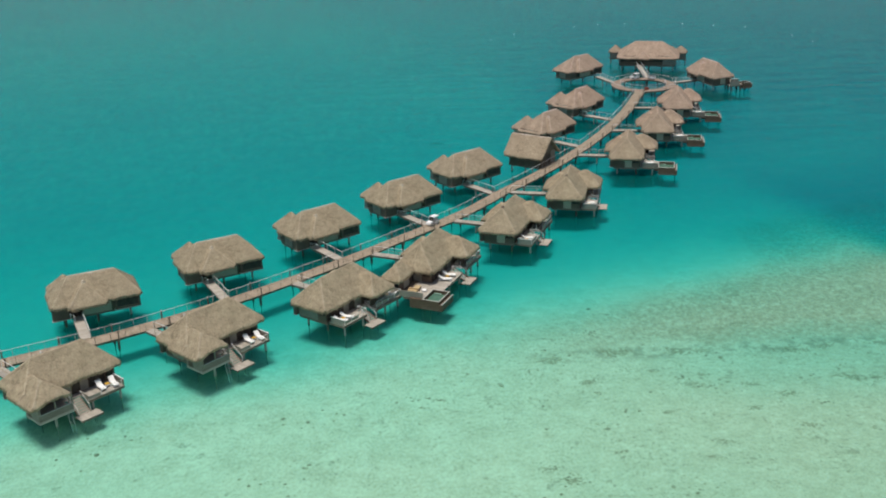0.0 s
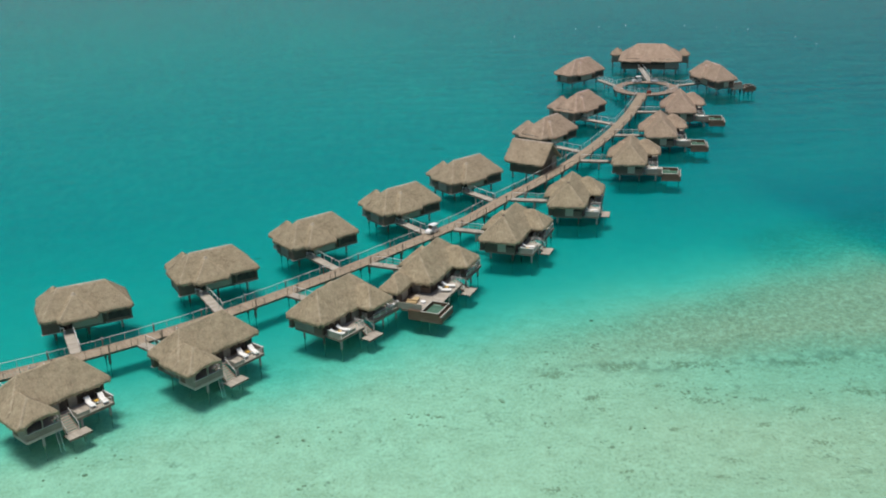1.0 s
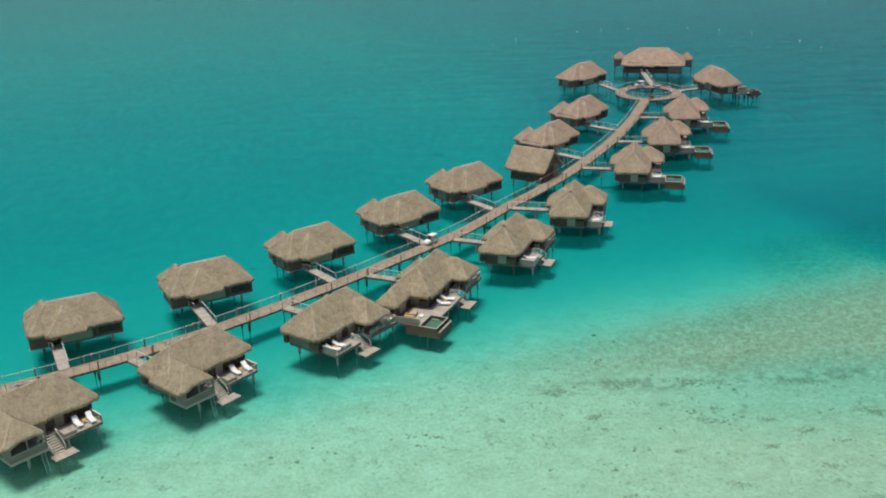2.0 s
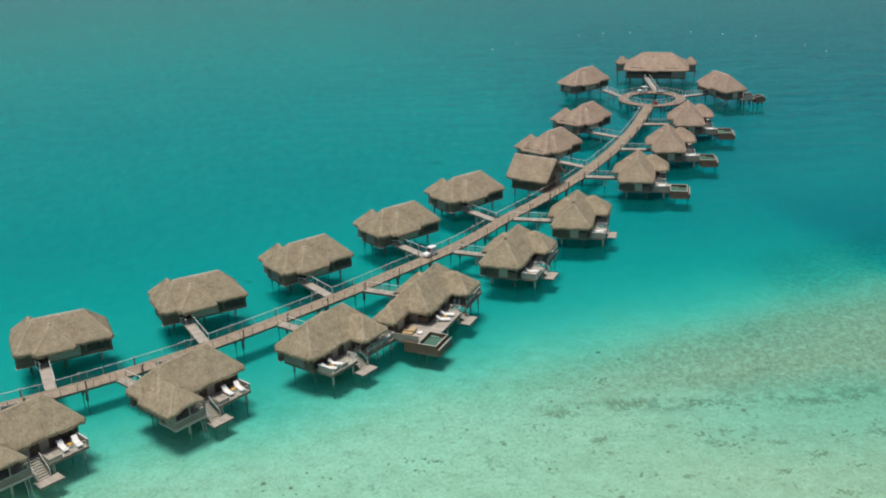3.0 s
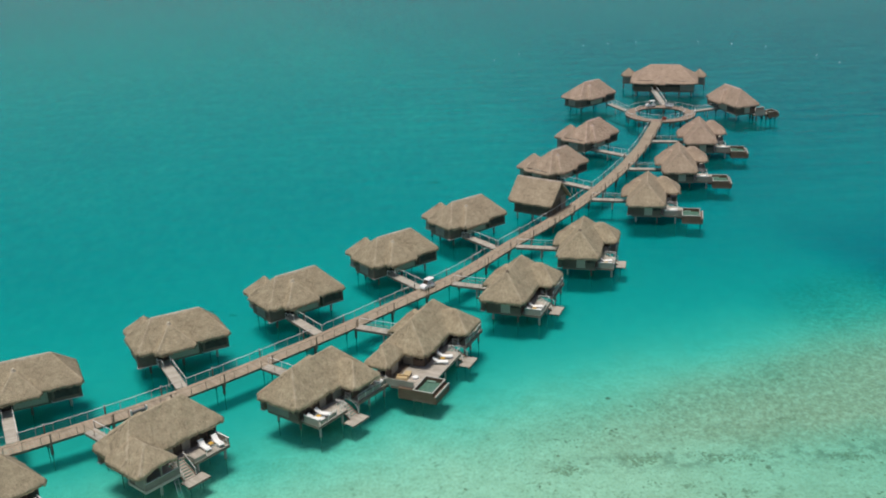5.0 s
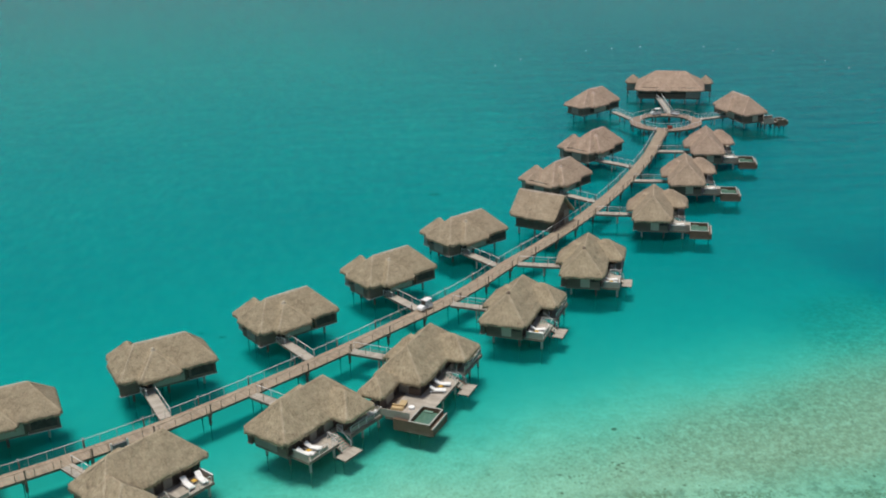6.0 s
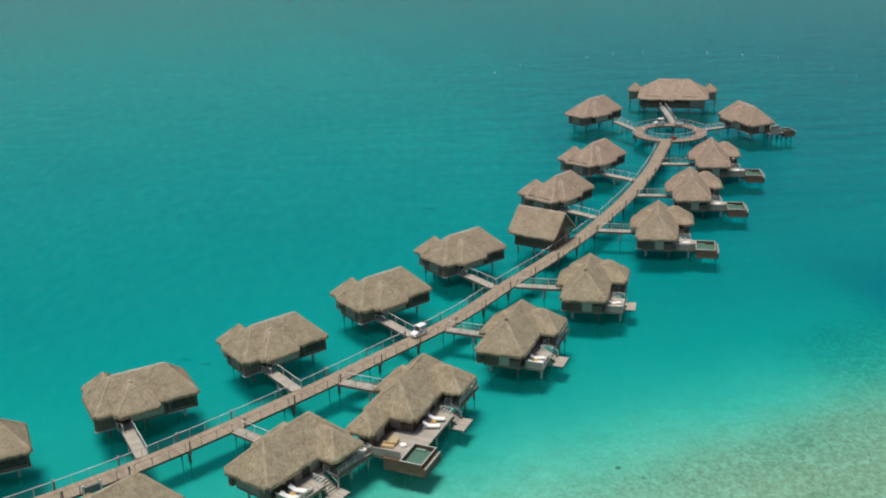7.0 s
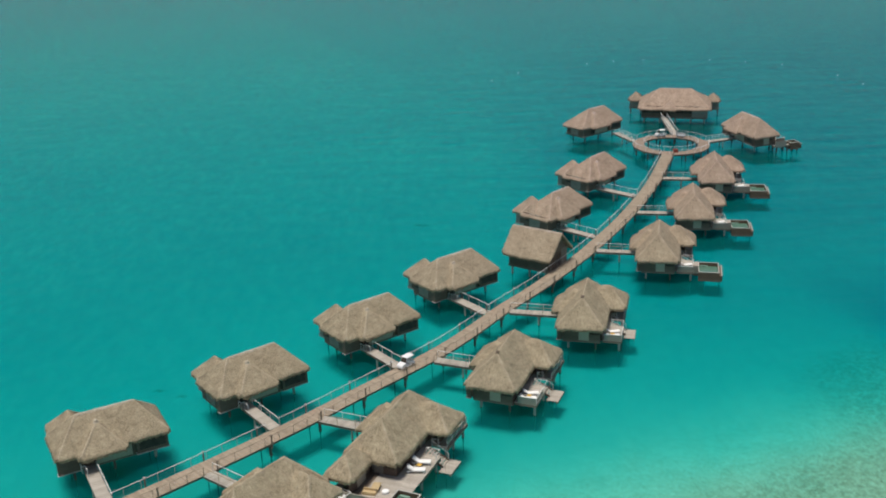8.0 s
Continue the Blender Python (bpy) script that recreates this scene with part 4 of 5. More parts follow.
big.matrix_basis = house_pose(*EAST_BIG, far=True)

# ---- the jetty ----
LINE = [(-92, 95.0), (-70, 106.2), (-55.7, 114.6), (-43.1, 121.9), (-30.2, 131.6), (-16.2, 144.8), (-7.2, 154.4), (2.9, 165.6), (10.6, 176.9), (14.1, 181.6), (17.5, 186.4), (24.5, 197.3), (31.2, 209.5), (34.8, 216.8), (38.3, 224.6), (42.2, 234.2), (46.2, 245.8), (48.1, 251.2)]
RING, R_IN, R_OUT = (50.15, 258.6), 5.5, 7.9
HALF = 1.2


def spline(pts, step=0.25):
    """A smooth line through the points, at even steps."""
    p = [Vector(a) for a in pts]
    p = [2 * p[0] - p[1]] + p + [2 * p[-1] - p[-2]]
    out = []
    for k in range(1, len(p) - 2):
        for i in range(40):
            t = i / 40
            a, b, c, d = p[k - 1 : k + 3]
            out.append(0.5 * ((2 * b) + (c - a) * t + (2 * a - 5 * b + 4 * c - d) * t * t + (3 * b - a - 3 * c + d) * t**3))
    out.append(p[-2])
    even, left = [out[0]], 0.0
    for a, b in zip(out, out[1:]):
        n = (b - a).length
        while left + n >= step:
            a = a.lerp(b, (step - left) / n)
            n, left = (b - a).length, 0.0
            even.append(a)
        left += n
    return even


STEP = 0.16
way = spline(LINE, STEP)
side_of = []
for k in range(len(way)):
    d = (way[min(k + 1, len(way) - 1)] - way[max(k - 1, 0)]).normalized()
    side_of.append(Vector((d.y, -d.x)))


def at(k, off, z):
    """A place beside the jetty's line: off metres to its lagoon side."""
    k = max(0, min(len(way) - 1, int(round(k))))
    p = way[k] + side_of[k] * off
    return (p.x, p.y, z)


def nearest(x, y):
    return min(range(len(way)), key=lambda k: (way[k] - Vector((x, y))).length_squared)


jetty = thing("jetty", "long curving timber jetty with pale handrail on piles", "jetty", kind="structure")
planks = Shape()
for k in range(len(way) - 1):
    a, b, c, d = at(k, -HALF, 0), at(k, HALF, 0), at(k + 1, HALF, 0), at(k + 1, -HALF, 0)
    g = 0.06
    q = [Vector(a).lerp(Vector(d), g), Vector(b).lerp(Vector(c), g), Vector(c).lerp(Vector(b), g), Vector(d).lerp(Vector(a), g)]
    planks.poly([(v.x, v.y, z) for z in (FLOOR - 0.05, FLOOR) for v in q], [(0, 3, 2, 1)][::-1] + [(4, 5, 6, 7)] + [(i, (i + 1) % 4, (i + 1) % 4 + 4, i + 4) for i in range(4)])
tagged(part("decking", planks, DECKING, jetty, "tan timber boards laid across"), kind="stuff")
BENT = 6.88
start = nearest(-43.3, 121.9)
per = BENT / STEP
offs = int(-(start // per))
bents = [start + i * per for i in range(offs, 40) if 0 <= start + i * per < len(way) - 4]
for off in (-0.95, 0.95):
    for k0, k1 in zip(bents, bents[1:]):
        beam = Shape()
        m = 6
        for i in range(m):
            beam.bar(at(k0 + (k1 - k0) * i / m, off, FLOOR - 0.22), at(k0 + (k1 - k0) * (i + 1) / m, off, FLOOR - 0.22), 0.16, 0.32)
        part("stringer", beam, BEAM, jetty)
for k in bents:
    part("cross_beam", Shape().bar(at(k, -1.3, FLOOR - 0.5), at(k, 1.3, FLOOR - 0.5), 0.22, 0.24), BEAM, jetty)
    for off in (-0.95, 0.95):
        x, y, _ = at(k, off, 0)
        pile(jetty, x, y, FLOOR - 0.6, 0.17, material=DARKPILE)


def bridge(m, x0, x1, y_house, name="footbridge"):
    """A footbridge in a bungalow's own frame, from its floor to the jetty's edge."""
    inv = m.inverted()
    xm = (x0 + x1) / 2
    best, ky = None, None
    for k, w in enumerate(way):
        p = inv @ Vector((w.x, w.y, 0))
        if p.y < y_house and (best is None or abs(p.x - xm) < best):
            best, ky = abs(p.x - xm), k
    w = inv @ Vector((way[ky].x, way[ky].y, 0))
    d = (inv.to_3x3() @ Vector((side_of[ky].y, -side_of[ky].x, 0))).normalized()
    slant = abs(d.x)
    y_j = w.y + HALF / max(slant, 0.5)
    return y_j, ky


gaps = []


def footbridge(m, s, x0, x1, broken=False):
    xa, xb = sorted((s * x0, s * x1))
    y0, k = bridge(m, xa, xb, 0.5)
    fb = thing("footbridge", "grey timber footbridge with pale handrails to a bungalow", "footbridge", "footbridges to the bungalows")
    fb.matrix_basis = m
    sh = Shape()
    boards(sh, xa, xb, y0 + 0.02, 0.98, FLOOR + 0.03, along="x")
    tagged(part("deck", sh, GREYDECK, fb), kind="stuff")
    for x in (xa + 0.1, xb - 0.1):
        part("beam", Shape().box(x - 0.07, x + 0.07, y0 + 0.02, 0.98, FLOOR - 0.3, FLOOR - 0.015), BEAM, fb)
        if broken and x < (xa + xb) / 2:
            # only a short stepped piece beside the door
            railing(fb, [(x - 0.35, 0.1), (x - 0.35, -0.55), (x + 0.02, -0.55), (x + 0.02, -1.5)], FLOOR + 0.03, 1, 0.95, RAILPAINT, 0.9, 0)
        else:
            railing(fb, [(x, y0 + 0.05), (x, -0.3)], FLOOR + 0.03, 1, 0.97, RAILPAINT if broken or x < (xa + xb) / 2 else DECKING, 2.0, 1, 0.065)
    mid = (y0 + 0.98) / 2
    for x in (xa + 0.15, xb - 0.15):
        pile(fb, x, mid, FLOOR - 0.3, 0.12)
    out = m @ Vector(((xa + xb) / 2, y0, 0))
    gaps.append((k, (Vector((out.x, out.y)) - way[k]).dot(side_of[k]) > 0))
    return fb


for m in west:
    footbridge(m, 1, 3.0, 4.4, True)
for h in EAST_A:
    footbridge(house_pose(*h), -1, 3.0, 4.4)
for h in EAST_B + EAST_POOL + [EAST_BIG]:
    footbridge(house_pose(*h, far=True), 1, 3.4, 4.8)

# railings of the jetty, broken where the footbridges join it
def jetty_rail(off, material, lagoon):
    step = 3
    k, turn, bar, wires = 6, 0, Shape(), Shape()
    while k < len(way) - 8:
        open_here = any(side == lagoon and abs(g - k - step / 2) < 0.86 / STEP for g, side in gaps)
        if turn % 4 == 0:
            x, y, _ = at(k, off, 0)
            part("post", Shape().box(x - 0.025, x + 0.025, y - 0.025, y + 0.025, FLOOR - 0.2, FLOOR + 0.98), BEAM if lagoon else SILLWOOD, jetty)
        if not open_here:
            bar.bar(at(k, off, FLOOR + 1.0), at(k + step, off, FLOOR + 1.0), 0.055, 0.05)
            for h in (0.33, 0.66):
                wires.bar(at(k, off, FLOOR + h), at(k + step, off, FLOOR + h), 0.008, 0.008)
        turn += 1
        k += step
        if turn % 4 == 0 and bar.v:
            part("handrail", bar, material, jetty)
            tagged(part("wire", wires, STEEL, jetty), kind="stuff")
            bar, wires = Shape(), Shape()


jetty_rail(-HALF - 0.03, RAILPAINT, False)
jetty_rail(HALF + 0.03, DECKING, True)

# lamp posts stand over the bents
for k in bents:
    for off, lit in ((-HALF - 0.16, True), (HALF + 0.16, False)):
        x, y, _ = at(k, off, 0)
        post = part("lamp_post", Shape().box(x - 0.07, x + 0.07, y - 0.07, y + 0.07, FLOOR - 0.35, FLOOR + 1.05, c=0.02), BEAM, jetty, "dark square lamp post")
        part("cap", Shape().box(x - 0.1, x + 0.1, y - 0.1, y + 0.1, FLOOR + 1.052, FLOOR + 1.13, c=0.02), STEEL if lit else BEAM, post)

# ring at the jetty's end
ring = thing("jetty_ring", "round timber walkway at the end of the jetty", "walkway", kind="structure")
sh = Shape()
N = 140
for i in range(N):
    a0, a1 = 2 * math.pi * (i + 0.04) / N, 2 * math.pi * (i + 0.96) / N
    q = [(RING[0] + r * math.cos(a), RING[1] + r * math.sin(a)) for a, r in ((a0, R_IN), (a0, R_OUT), (a1, R_OUT), (a1, R_IN))]
    sh.poly([(x, y, z) for z in (FLOOR - 0.045, FLOOR + 0.005) for x, y in q], [(3, 2, 1, 0), (4, 5, 6, 7)] + [(j, (j + 1) % 4, (j + 1) % 4 + 4, j + 4) for j in range(4)])
tagged(part("decking", sh, RINGDECK, ring, "brown weathered boards laid across"), kind="stuff")


def on_ring(a, r, z):
    return (RING[0] + r * math.cos(a), RING[1] + r * math.sin(a), z)


for r in (R_IN + 0.25, R_OUT - 0.25):
    sh = Shape()
    for i in range(48):
        sh.bar(on_ring(2 * math.pi * i / 48, r, FLOOR - 0.21), on_ring(2 * math.pi * (i + 1) / 48, r, FLOOR - 0.21), 0.16, 0.32)
    part("ring_beam", sh, BEAM, ring)
for i in range(12):
    a = 2 * math.pi * i / 12 + 0.2
    for r in (R_IN + 0.3, R_OUT - 0.3):
        x, y, _ = on_ring(a, r, 0)
        pile(ring, x, y, FLOOR - 0.37, 0.16, material=DARKPILE)
OPEN = [(-107, 14), (72, 9), (10, 9), (153, 9)]


def ring_rail(r, broken):
    n = 28
    for i in range(n):
        a0, a1 = 2 * math.pi * i / n, 2 * math.pi * (i + 1) / n
        am = math.degrees((a0 + a1) / 2)
        x, y, _ = on_ring(a0, r, 0)
        part("post", Shape().box(x - 0.025, x + 0.025, y - 0.025, y + 0.025, FLOOR, FLOOR + 0.98), RAILPAINT, ring)
        if broken and any(abs((am - c + 180) % 360 - 180) < w for c, w in OPEN):
            continue
        sh = Shape()
        for j in range(2):
            sh.bar(on_ring(a0 + (a1 - a0) * j / 2, r, FLOOR + 1.0), on_ring(a0 + (a1 - a0) * (j + 1) / 2, r, FLOOR + 1.0), 0.065, 0.05)
        part("handrail", sh, RAILPAINT, ring)


ring_rail(R_IN + 0.05, False)
ring_rail(R_OUT - 0.05, True)


def ring_bridge(p, q, width=1.4):
    """A footbridge from the ring to a building at the end."""
    p, q = Vector((*p, 0)), Vector((*q, 0))
    d = (q - p).normalized()
    fb = thing("footbridge", "grey timber footbridge with pale handrails to a bungalow", "footbridge", "footbridges to the bungalows")
    fb.matrix_basis = Matrix.Translation(p) @ Matrix.Rotation(math.atan2(d.y, d.x), 4, "Z")
    n = (q - p).length
    tagged(part("deck", boards(Shape(), 0, n, -width / 2, width / 2, FLOOR + 0.03, along="y"), GREYDECK, fb), kind="stuff")
    for y in (-width / 2 + 0.1, width / 2 - 0.1):
        part("beam", Shape().box(0, n, y - 0.07, y + 0.07, FLOOR - 0.3, FLOOR - 0.015), BEAM, fb)
        railing(fb, [(0.1, y), (n - 0.6, y)], FLOOR + 0.03, 1, 0.95, RAILPAINT, 1.8, 2)
        pile(fb, n / 2, y, FLOOR - 0.3, 0.12)


def ring_at(deg, r=None):
    return on_ring(radians(deg), r or R_OUT, 0)[:2]


ring_bridge(ring_at(153), (40.3, 269.6))
ring_bridge(ring_at(72), (53.2, 283.6))
ring_bridge(ring_at(10), (64.6, 262.3))

# ---- the pavilion at the end, and the gabled hut ----
end = thing("pavilion", "large thatched pavilion at the end of the jetty", "pavilion")
end.matrix_basis = Matrix.Translation((47.3, 282.8, 0)) @ Matrix.Rotation(radians(-12.6), 4, "Z")
thatch_roof(end, [hip(0, 16.5, 0, 12.4, 3.55, 0.585, (0.78, 0.78)), hip(5.2, 9.0, -0.6, 4.0, 1.7, 0.8, (0.9, 0.9)), ], [[(4.6, 6.2), (11.9, 6.2)], [(0.3, 0.3), (4.6, 6.0)], [(16.2, 0.3), (11.9, 6.0)], [(5.4, -0.4), (7.1, 1.4)], [(8.8, -0.4), (7.1, 1.4)]], EAVE, 1, 0.22)
part("floor", Shape().box(0.9, 15.6, 0.7, 11.6, FLOOR - 0.32, FLOOR), BEAM, end)
wall_run(end, 1, "x", 1.0, 0, 0, FLOOR, EAVE + 0.6, [(1.0, 5.8, "window"), (5.8, 7.4, "door"), (7.4, 12.2, "window"), (12.2, 15.5, "siding")], -0.14)
wall_run(end, 1, "y", 1.0, 0, 0, FLOOR, EAVE + 0.6, [(1.0, 11.3, "dark")], -0.14)
wall_run(end, 1, "y", 15.5, 0, 0, FLOOR, EAVE + 0.6, [(1.0, 11.3, "siding")], 0.14)
for x in (1.5, 5.0, 8.5, 12.0, 15.0):
    for y in (1.5, 6.0, 11.0):
        pile(end, x, y, FLOOR - 0.3, 0.18)


def kiosk(x, y, turn):
    """A small square annex with a pyramid of thatch."""
    k = thing("thatched_kiosk", "small square thatched kiosk beside the pavilion", "kiosk", "kiosks of the pavilion")
    k.matrix_basis = Matrix.Translation((x, y, 0)) @ Matrix.Rotation(radians(turn), 4, "Z")
    thatch_roof(k, [hip(-1.8, 1.8, -1.8, 1.8, 1.75, 0.95, (0.95, 0.95))], [], EAVE - 0.1, 1, 0.16)
    part("floor", Shape().box(-1.5, 1.5, -1.5, 1.5, FLOOR - 0.3, FLOOR), BEAM, k)
    for ax, p, t in (("x", -1.3, -0.1), ("x", 1.3, 0.1), ("y", -1.3, -0.1), ("y", 1.3, 0.1)):
        wall_run(k, 1, ax, p, 0, 0, FLOOR, EAVE + 0.2, [(-1.3, 1.3, "siding")], t)
    for px in (-1.2, 1.2):
        for py in (-1.2, 1.2):
            pile(k, px, py, FLOOR - 0.3, 0.14)


kiosk(48.8, 293.9, -12.6)
kiosk(66.2, 290.0, -12.6)

hut = thing("gabled_hut", "gabled thatched service hut beside the jetty", "hut")
hut.matrix_basis = Matrix.Translation((11.6, 193.6, 0)) @ Matrix.Rotation(radians(-34), 4, "Z")
thatch_roof(hut, [hip(-0.3, 8.3, 0, 7.4, 3.4, 0.92, gable=(0, 1))], [[(-0.2, 3.7), (8.2, 3.7)]], EAVE, 1, 0.18)
part("floor", Shape().box(0.5, 7.6, 0.8, 6.6, FLOOR - 0.32, FLOOR), BEAM, hut)
wall_run(hut, 1, "x", 1.0, 0, 0, FLOOR, EAVE + 0.5, [(0.6, 7.5, "dark")], -0.14)
wall_run(hut, 1, "x", 6.4, 0, 0, FLOOR, EAVE + 0.5, [(0.6, 7.5, "dark")], 0.14)
wall_run(hut, 1, "y", 7.4, 0, 0, FLOOR, EAVE + 0.5, [(1.0, 2.8, "dark"), (2.8, 4.6, "door"), (4.6, 6.4, "siding")], 0.14)
wall_run(hut, 1, "y", 0.7, 0, 0, FLOOR, EAVE + 0.5, [(1.0, 6.4, "dark")], -0.14)
for x0, x1 in ((0.56, 0.7), (7.4, 7.54)):
    g = Shape()
    g.poly([(x, y, z) for x in (x0, x1) for y, z in ((1.0, EAVE + 0.502), (6.4, EAVE + 0.502), (3.7, EAVE + 2.9))], [(0, 2, 1), (3, 4, 5), (0, 1, 4, 3), (1, 2, 5, 4), (2, 0, 3, 5)])
    part("gable", g, BEAM, hut)
for x in (1.0, 4.0, 7.0):
    for y in (1.2, 6.2):
        pile(hut, x, y, FLOOR - 0.3, 0.16)

# ---- loose things ----
def lounger():
    t = thing("sun_lounger", "white cushioned sun lounger with raised back", "sun lounger", "loungers on the bungalow decks")
    frame_ = Shape().bar((-0.3, -0.95, 0.28), (-0.3, 0.95, 0.28), 0.05, 0.06).bar((0.3, -0.95, 0.28), (0.3, 0.95, 0.28), 0.05, 0.06)
    part("frame", frame_, WHITE, t)
    for x in (-0.28, 0.28):
        for y in (-0.8, 0.75):
            part("leg", Shape().box(x - 0.03, x + 0.03, y - 0.03, y + 0.03, 0.0, 0.25), WHITE, t)
    part("seat_cushion", Shape().box(-0.33, 0.33, -0.98, 0.3, 0.315, 0.42, c=0.03), CUSHION, t)
    m = Matrix.Translation((0, 0.3, 0.32)) @ Matrix.Rotation(radians(38), 4, "X")
    part("back_cushion", Shape().box(-0.33, 0.33, 0.02, 0.78, 0.0, 0.1, m, 0.03), CUSHION, t)
    return t


def side_table():
    t = thing("side_table", "small timber side table with a yellow towel on a deck", "side table", "side tables on the bungalow decks")
    part("top", Shape().box(-0.25, 0.25, -0.25, 0.25, 0.38, 0.43, c=0.01), TOWEL, t)
    for x in (-0.2, 0.2):
        for y in (-0.2, 0.2):
            part("leg", Shape().box(x - 0.025, x + 0.025, y - 0.025, y + 0.025, 0, 0.378), BEAM, t)
    return t


def place_on(m, s, x, y, turn, z=FLOOR):
    return m @ Matrix.Translation((s * x, y, z)) @ Matrix.Rotation(radians(turn * s), 4, "Z")


L0, T0 = lounger(), side_table()
spots = []
for h in EAST_A:
    spots += [(house_pose(*h), -1, 9.05, 7.15, 186), (house_pose(*h), -1, 10.55, 7.45, 190)]
spots += [(house_pose(*EAST_BIG, far=True), 1, 8.6, 7.25, 196), (house_pose(*EAST_BIG, far=True), 1, 10.2, 7.35, 200)]
for h in EAST_POOL:
    spots += [(house_pose(*h, far=True), 1, 9.3, 7.5, 204)]
for h in EAST_B:
    spots += [(house_pose(*h, far=True), 1, 9.2, 7.2, 202), (house_pose(*h, far=True), 1, 10.5, 7.3, 206)]
for n, (m, s, x, y, r) in enumerate(spots):
    p = place_on(m, s, x, y, r)
    if n == 0:
        L0.matrix_basis = p
    else:
        copy_thing(L0, p)
tables = [(m, s, x + 0.78, y + 0.1, 0) for m, s, x, y, r in spots if x < 9.25]
for n, (m, s, x, y, r) in enumerate(tables):
    p = place_on(m, s, x, y, r)
    if n == 0:
        T0.matrix_basis = p
    else:
        copy_thing(T0, p)


def golf_cart():
    c = thing("golf_cart", "white golf cart with a flat roof standing on the boards", "golf cart", "golf carts")
    body = Shape()
    prof = [(-1.25, 0.28), (1.42, 0.28), (1.52, 0.45), (1.44, 0.74), (1.15, 0.9), (0.62, 0.98), (0.5, 0.42), (-0.2, 0.42), (-0.25, 0.72), (-1.22, 0.78)]
    n = len(prof)
    body.poly([(x, y, z) for y in (-0.58, 0.58) for x, z in prof], [tuple(range(n)), tuple(range(2 * n - 1, n - 1, -1))] + [(i + n, (i + 1) % n + n, (i + 1) % n, i) for i in range(n)])
    part("body", body, WHITE, c)
    part("roof", Shape().box(-1.15, 0.42, -0.6, 0.6, 1.72, 1.8, c=0.03), WHITE, c)
    for x, y in ((-0.98, -0.52), (-0.98, 0.52)):
        part("pillar", Shape().bar((x, y, 0.75), (x, y, 1.73), 0.05, 0.05), STEEL, c)
    for y in (-0.52, 0.52):
        part("pillar", Shape().bar((0.56, y, 0.9), (0.34, y, 1.73), 0.05, 0.05), STEEL, c)
    part("bench", Shape().box(-0.75, -0.22, -0.5, 0.5, 0.722, 0.84, c=0.03), CUSHION, c)
    part("backrest", Shape().box(-0.85, -0.752, -0.5, 0.5, 0.78, 1.25, c=0.03), CUSHION, c)
    part("windscreen", Shape().poly([(x + d, y, z) for d in (0.0, -0.02) for x, y, z in ((0.58, -0.5, 0.99), (0.58, 0.5, 0.99), (0.39, 0.5, 1.68), (0.39, -0.5, 1.68))], [(0, 1, 2, 3), (7, 6, 5, 4), (0, 4, 5, 1), (1, 5, 6, 2), (2, 6, 7, 3), (3, 7, 4, 0)]), GLASS, c)
    for x in (-0.82, 0.86):
        for y in (-0.5, 0.5):
            w = part("wheel", Shape().tube((x, y - 0.09, 0.23), (x, y + 0.09, 0.23), 0.23, n=16), RUBBER, c)
            part("rim", Shape().tube((x, y - 0.095, 0.23), (x, y + 0.095, 0.23), 0.11, n=12), STEEL, w)
    return c


k = nearest(-1.8, 160.1)
cart = golf_cart()
d = way[k + 3] - way[k - 3]
cart.matrix_basis = Matrix.Translation(at(k, -0.35, FLOOR)) @ Matrix.Rotation(math.atan2(d.y, d.x) + math.pi, 4, "Z") @ Matrix.Scale(0.82, 4)
copy_thing(cart, Matrix.Translation((*on_ring(radians(98), 6.55, 0)[:2], FLOOR + 0.01)) @ Matrix.Rotation(radians(192), 4, "Z"))

# white buoys on the water past the pavilion
def buoy(x, y):
    t = thing("mooring_buoy", "small white mooring buoy floating on the lagoon", "buoy", "buoys round the jetty's end")
    t.location = (x, y, 0)
    sh = Shape()
    for k in range(6):
        a0, a1 = -math.pi / 2 + math.pi * k / 6, -math.pi / 2 + math.pi * (k + 1) / 6
        sh.tube((0, 0, 0.08 + 0.16 * math.sin(a0)), (0, 0, 0.08 + 0.16 * math.sin(a1)), max(0.16 * math.cos(a0), 0.01), max(0.16 * math.cos(a1), 0.01), 12)
    part("float", sh, WHITE, t)
    part("ring", Shape().tube((0, 0, 0.32), (0, 0, 0.44), 0.04, n=8), STEEL, t)


for x, y in ((16.1, 335.8), (24.1, 344.6), (44.9, 355.2), (53.0, 357.2), (62.0, 358.3), (80.9, 355.0), (90.0, 349.9), (98.9, 344.2), (108.8, 327.6), (111.5, 316.4)):
    buoy(x, y)


def low_table():
    t = thing("low_table", "low honey-coloured timber coffee table on a deck", "table")
    part("top", Shape().box(-0.65, 0.65, -0.4, 0.4, 0.34, 0.4, c=0.01), STRAWMAT, t, "honey-coloured timber top")
    for x in (-0.55, 0.55):
        for y in (-0.3, 0.3):
            part("leg", Shape().box(x - 0.05, x + 0.05, y - 0.05, y + 0.05, 0, 0.338), STRAWMAT, t)
    return t


def deck_sofa():
    t = thing("deck_sofa", "low timber sofa with tan cushions on a deck", "sofa")
    part("base", Shape().box(-0.9, 0.9, -0.4, 0.4, 0.0, 0.3, c=0.02), STRAWMAT, t)
    part("seat_cushion", Shape().box(-0.86, 0.86, -0.36, 0.2, 0.302, 0.42, c=0.03), LINEN, t)
    part("back_cushion", Shape().box(-0.86, 0.86, 0.2, 0.38, 0.302, 0.7, c=0.04), LINEN, t)
    return t


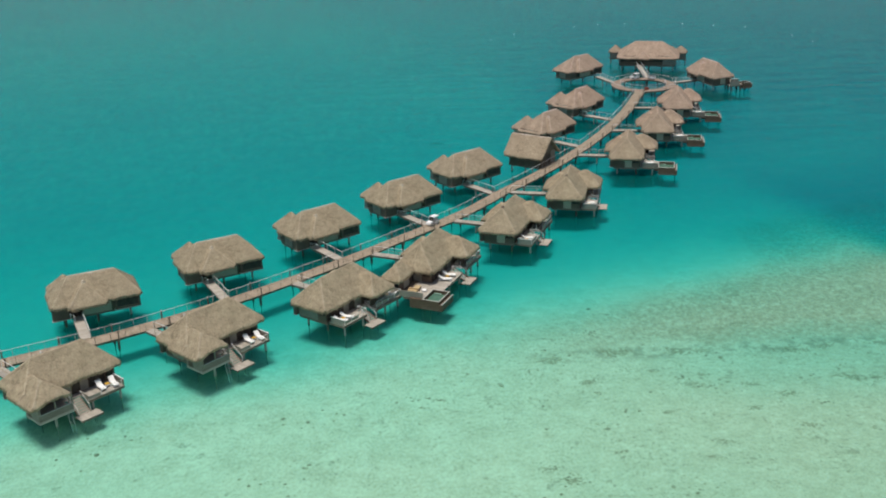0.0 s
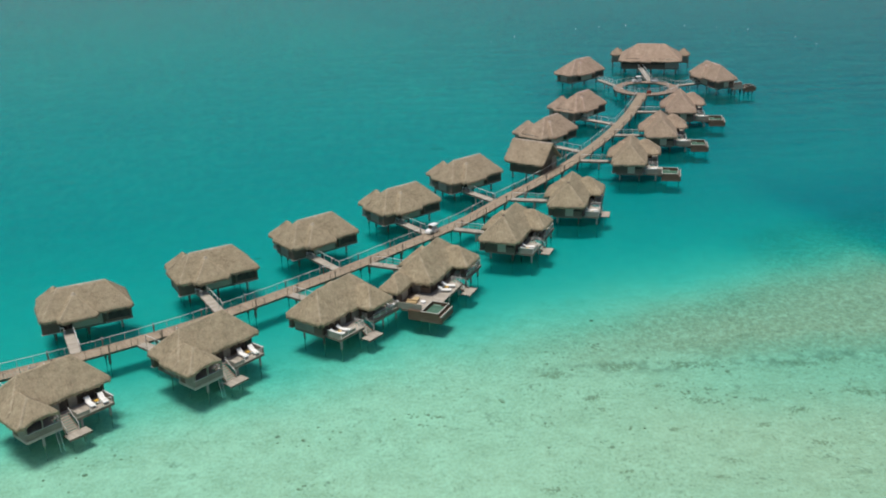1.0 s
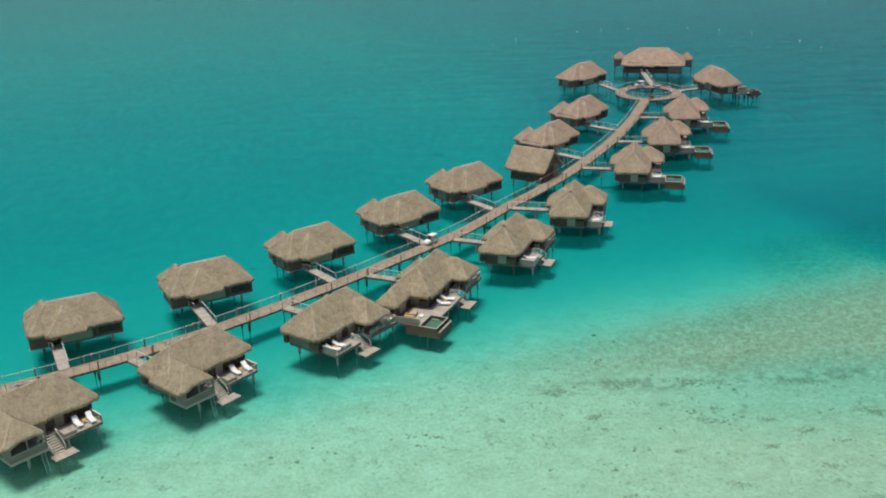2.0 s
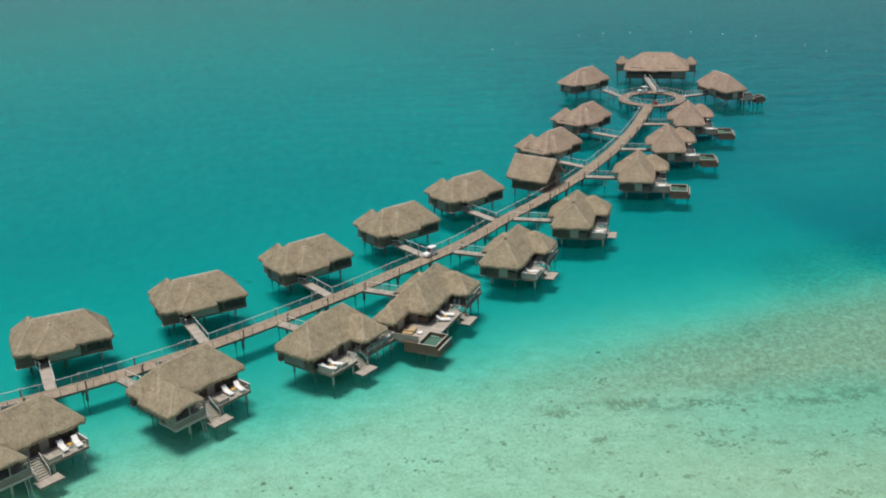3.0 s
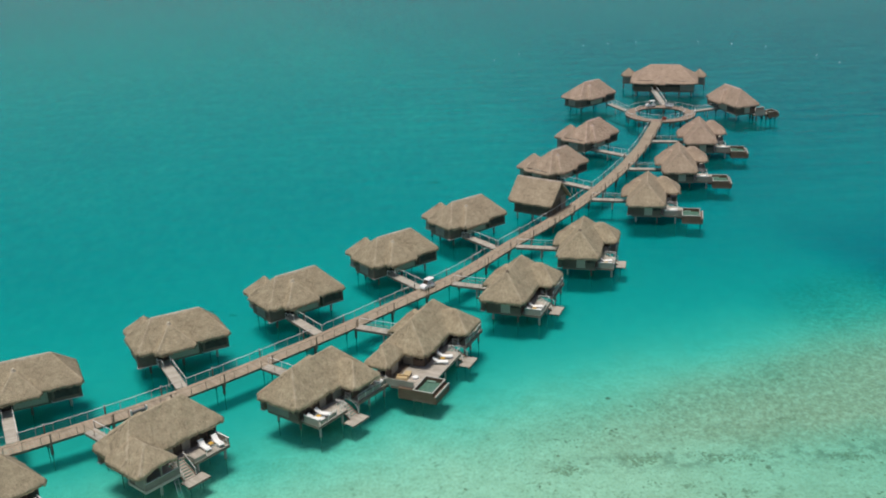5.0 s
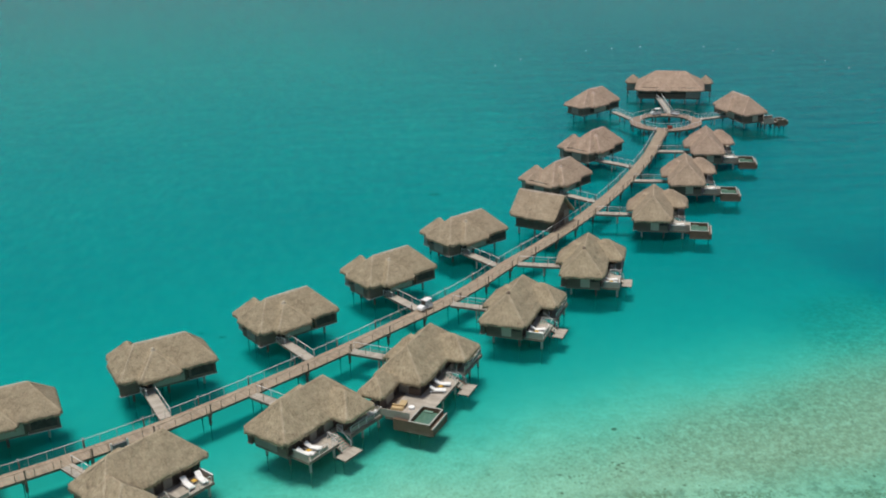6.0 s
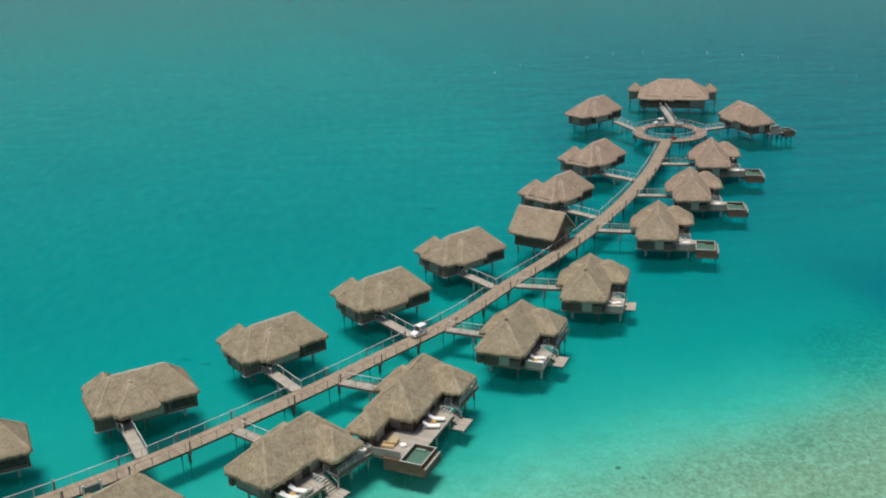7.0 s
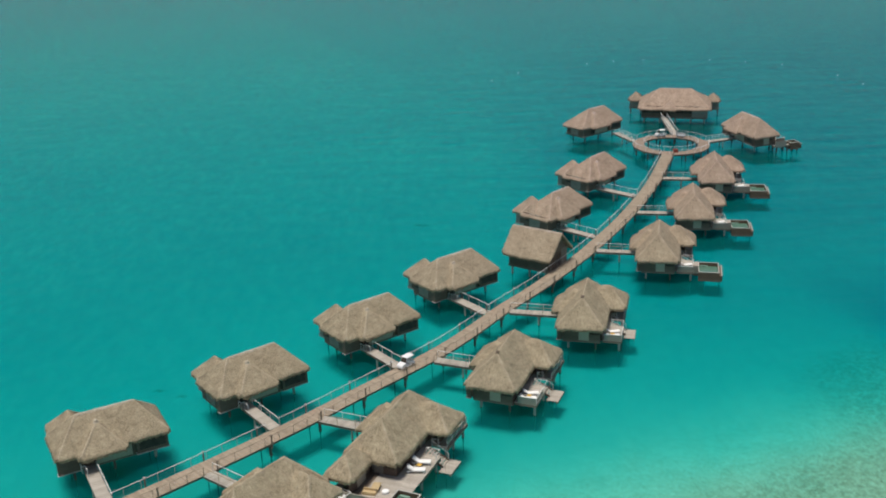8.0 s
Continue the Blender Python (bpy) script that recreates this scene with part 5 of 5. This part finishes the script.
def pouf():
    t = thing("round_pouf", "round white upholstered pouf on a deck", "pouf")
    part("seat", Shape().tube((0, 0, 0.05), (0, 0, 0.36), 0.5, 0.5, 20), CUSHION, t)
    part("top", Shape().tube((0, 0, 0.361), (0, 0, 0.42), 0.49, 0.44, 20), CUSHION, t)
    part("foot", Shape().tube((0, 0, 0.0), (0, 0, 0.049), 0.42, 0.42, 16), BEAM, t)
    return t


STRAWMAT = timber("honey_timber", (0.38, 0.28, 0.14), (0.56, 0.43, 0.25), (2, 8, 8))
mb = house_pose(*EAST_BIG, far=True)
low_table().matrix_basis = place_on(mb, 1, 14.45, 4.95, 12)
deck_sofa().matrix_basis = place_on(mb, 1, 15.4, 4.7, 98) @ Matrix.Scale(0.78, 4)
pouf().matrix_basis = place_on(mb, 1, 14.75, 6.15, 0) @ Matrix.Scale(0.75, 4)


def ledge_tub():
    t = thing("outdoor_tub", "oval white tub on the ledge round a bungalow's wing", "tub")
    outer = [(0.42 * math.cos(a), 0.75 * math.sin(a)) for a in np.arange(16) * math.pi / 8]
    n, sh = 16, Shape()
    rings = [(1.0, 0.0, 0.85), (1.0, 0.58, 1.0), (1.0, 0.58, 0.86), (1.0, 0.2, 0.7)]
    sh.poly([(x * f, y * f, z) for _, z, f in rings for x, y in outer], [(r * n + i, r * n + (i + 1) % n, (r + 1) * n + (i + 1) % n, (r + 1) * n + i) for r in range(3) for i in range(n)] + [tuple(range(3 * n, 4 * n))])
    part("basin", sh, WHITE, t, smooth=True)
    part("spout", Shape().tube((0.36, 0, 0.55), (0.36, 0, 0.8), 0.03).tube((0.36, 0, 0.8), (0.16, 0, 0.78), 0.025), STEEL, t)
    return t


ledge_tub().matrix_basis = place_on(house_pose(*EAST_B[0], far=True), 1, 0.0, 7.45, 0)


def meter_cabinet():
    t = thing("utility_cabinet", "grey metal utility cabinet between two pale posts beside the jetty", "cabinet", "utility cabinets")
    part("body", Shape().box(-0.75, 0.75, -0.12, 0.12, -0.1, 0.72, c=0.02), DARKSTEEL, t)
    for x in (-0.9, 0.9):
        part("post", Shape().box(x - 0.09, x + 0.09, -0.09, 0.09, -0.35, 0.95), RAILPAINT, t)
    part("door", Shape().box(-0.7, 0.7, -0.145, -0.123, -0.02, 0.66), DARKSTEEL, t)
    return t


cab = None
for x, y in ((-35.4, 127.6), (-50.6, 117.2)):
    k = nearest(x, y)
    d = way[k + 3] - way[k - 3]
    m = Matrix.Translation(at(k, HALF + 0.3, FLOOR)) @ Matrix.Rotation(math.atan2(d.y, d.x), 4, "Z")
    if cab is None:
        cab = meter_cabinet()
        cab.matrix_basis = m
    else:
        copy_thing(cab, m)

box = thing("fire_box", "small red fire hose box on the round walkway", "fire box")
part("body", Shape().box(-0.5, 0.5, -0.25, 0.25, 0.0, 0.6, c=0.03), REDPAINT, box)
part("lid", Shape().box(-0.53, 0.53, -0.28, 0.28, 0.602, 0.66, c=0.02), REDPAINT, box)
box.matrix_basis = Matrix.Translation((*on_ring(radians(-93), 6.1, 0)[:2], FLOOR + 0.006)) @ Matrix.Rotation(radians(-3), 4, "Z")
board = thing("luggage_trolley", "grey luggage trolley parked on the round walkway", "trolley")
part("bed", Shape().box(-0.9, 0.9, -0.5, 0.5, 0.3, 0.42, c=0.02), STEEL, board)
part("headboard", Shape().box(-0.9, -0.84, -0.5, 0.5, 0.422, 1.1), STEEL, board)
part("sideboard", Shape().box(-0.83, 0.9, 0.45, 0.5, 0.422, 0.9), STEEL, board)
for x in (-0.6, 0.6):
    for y in (-0.42, 0.42):
        part("wheel", Shape().tube((x, y - 0.05, 0.16), (x, y + 0.05, 0.16), 0.16, n=14), RUBBER, board)
board.matrix_basis = Matrix.Translation((*on_ring(radians(60), 6.4, 0)[:2], FLOOR + 0.006)) @ Matrix.Rotation(radians(-35), 4, "Z")
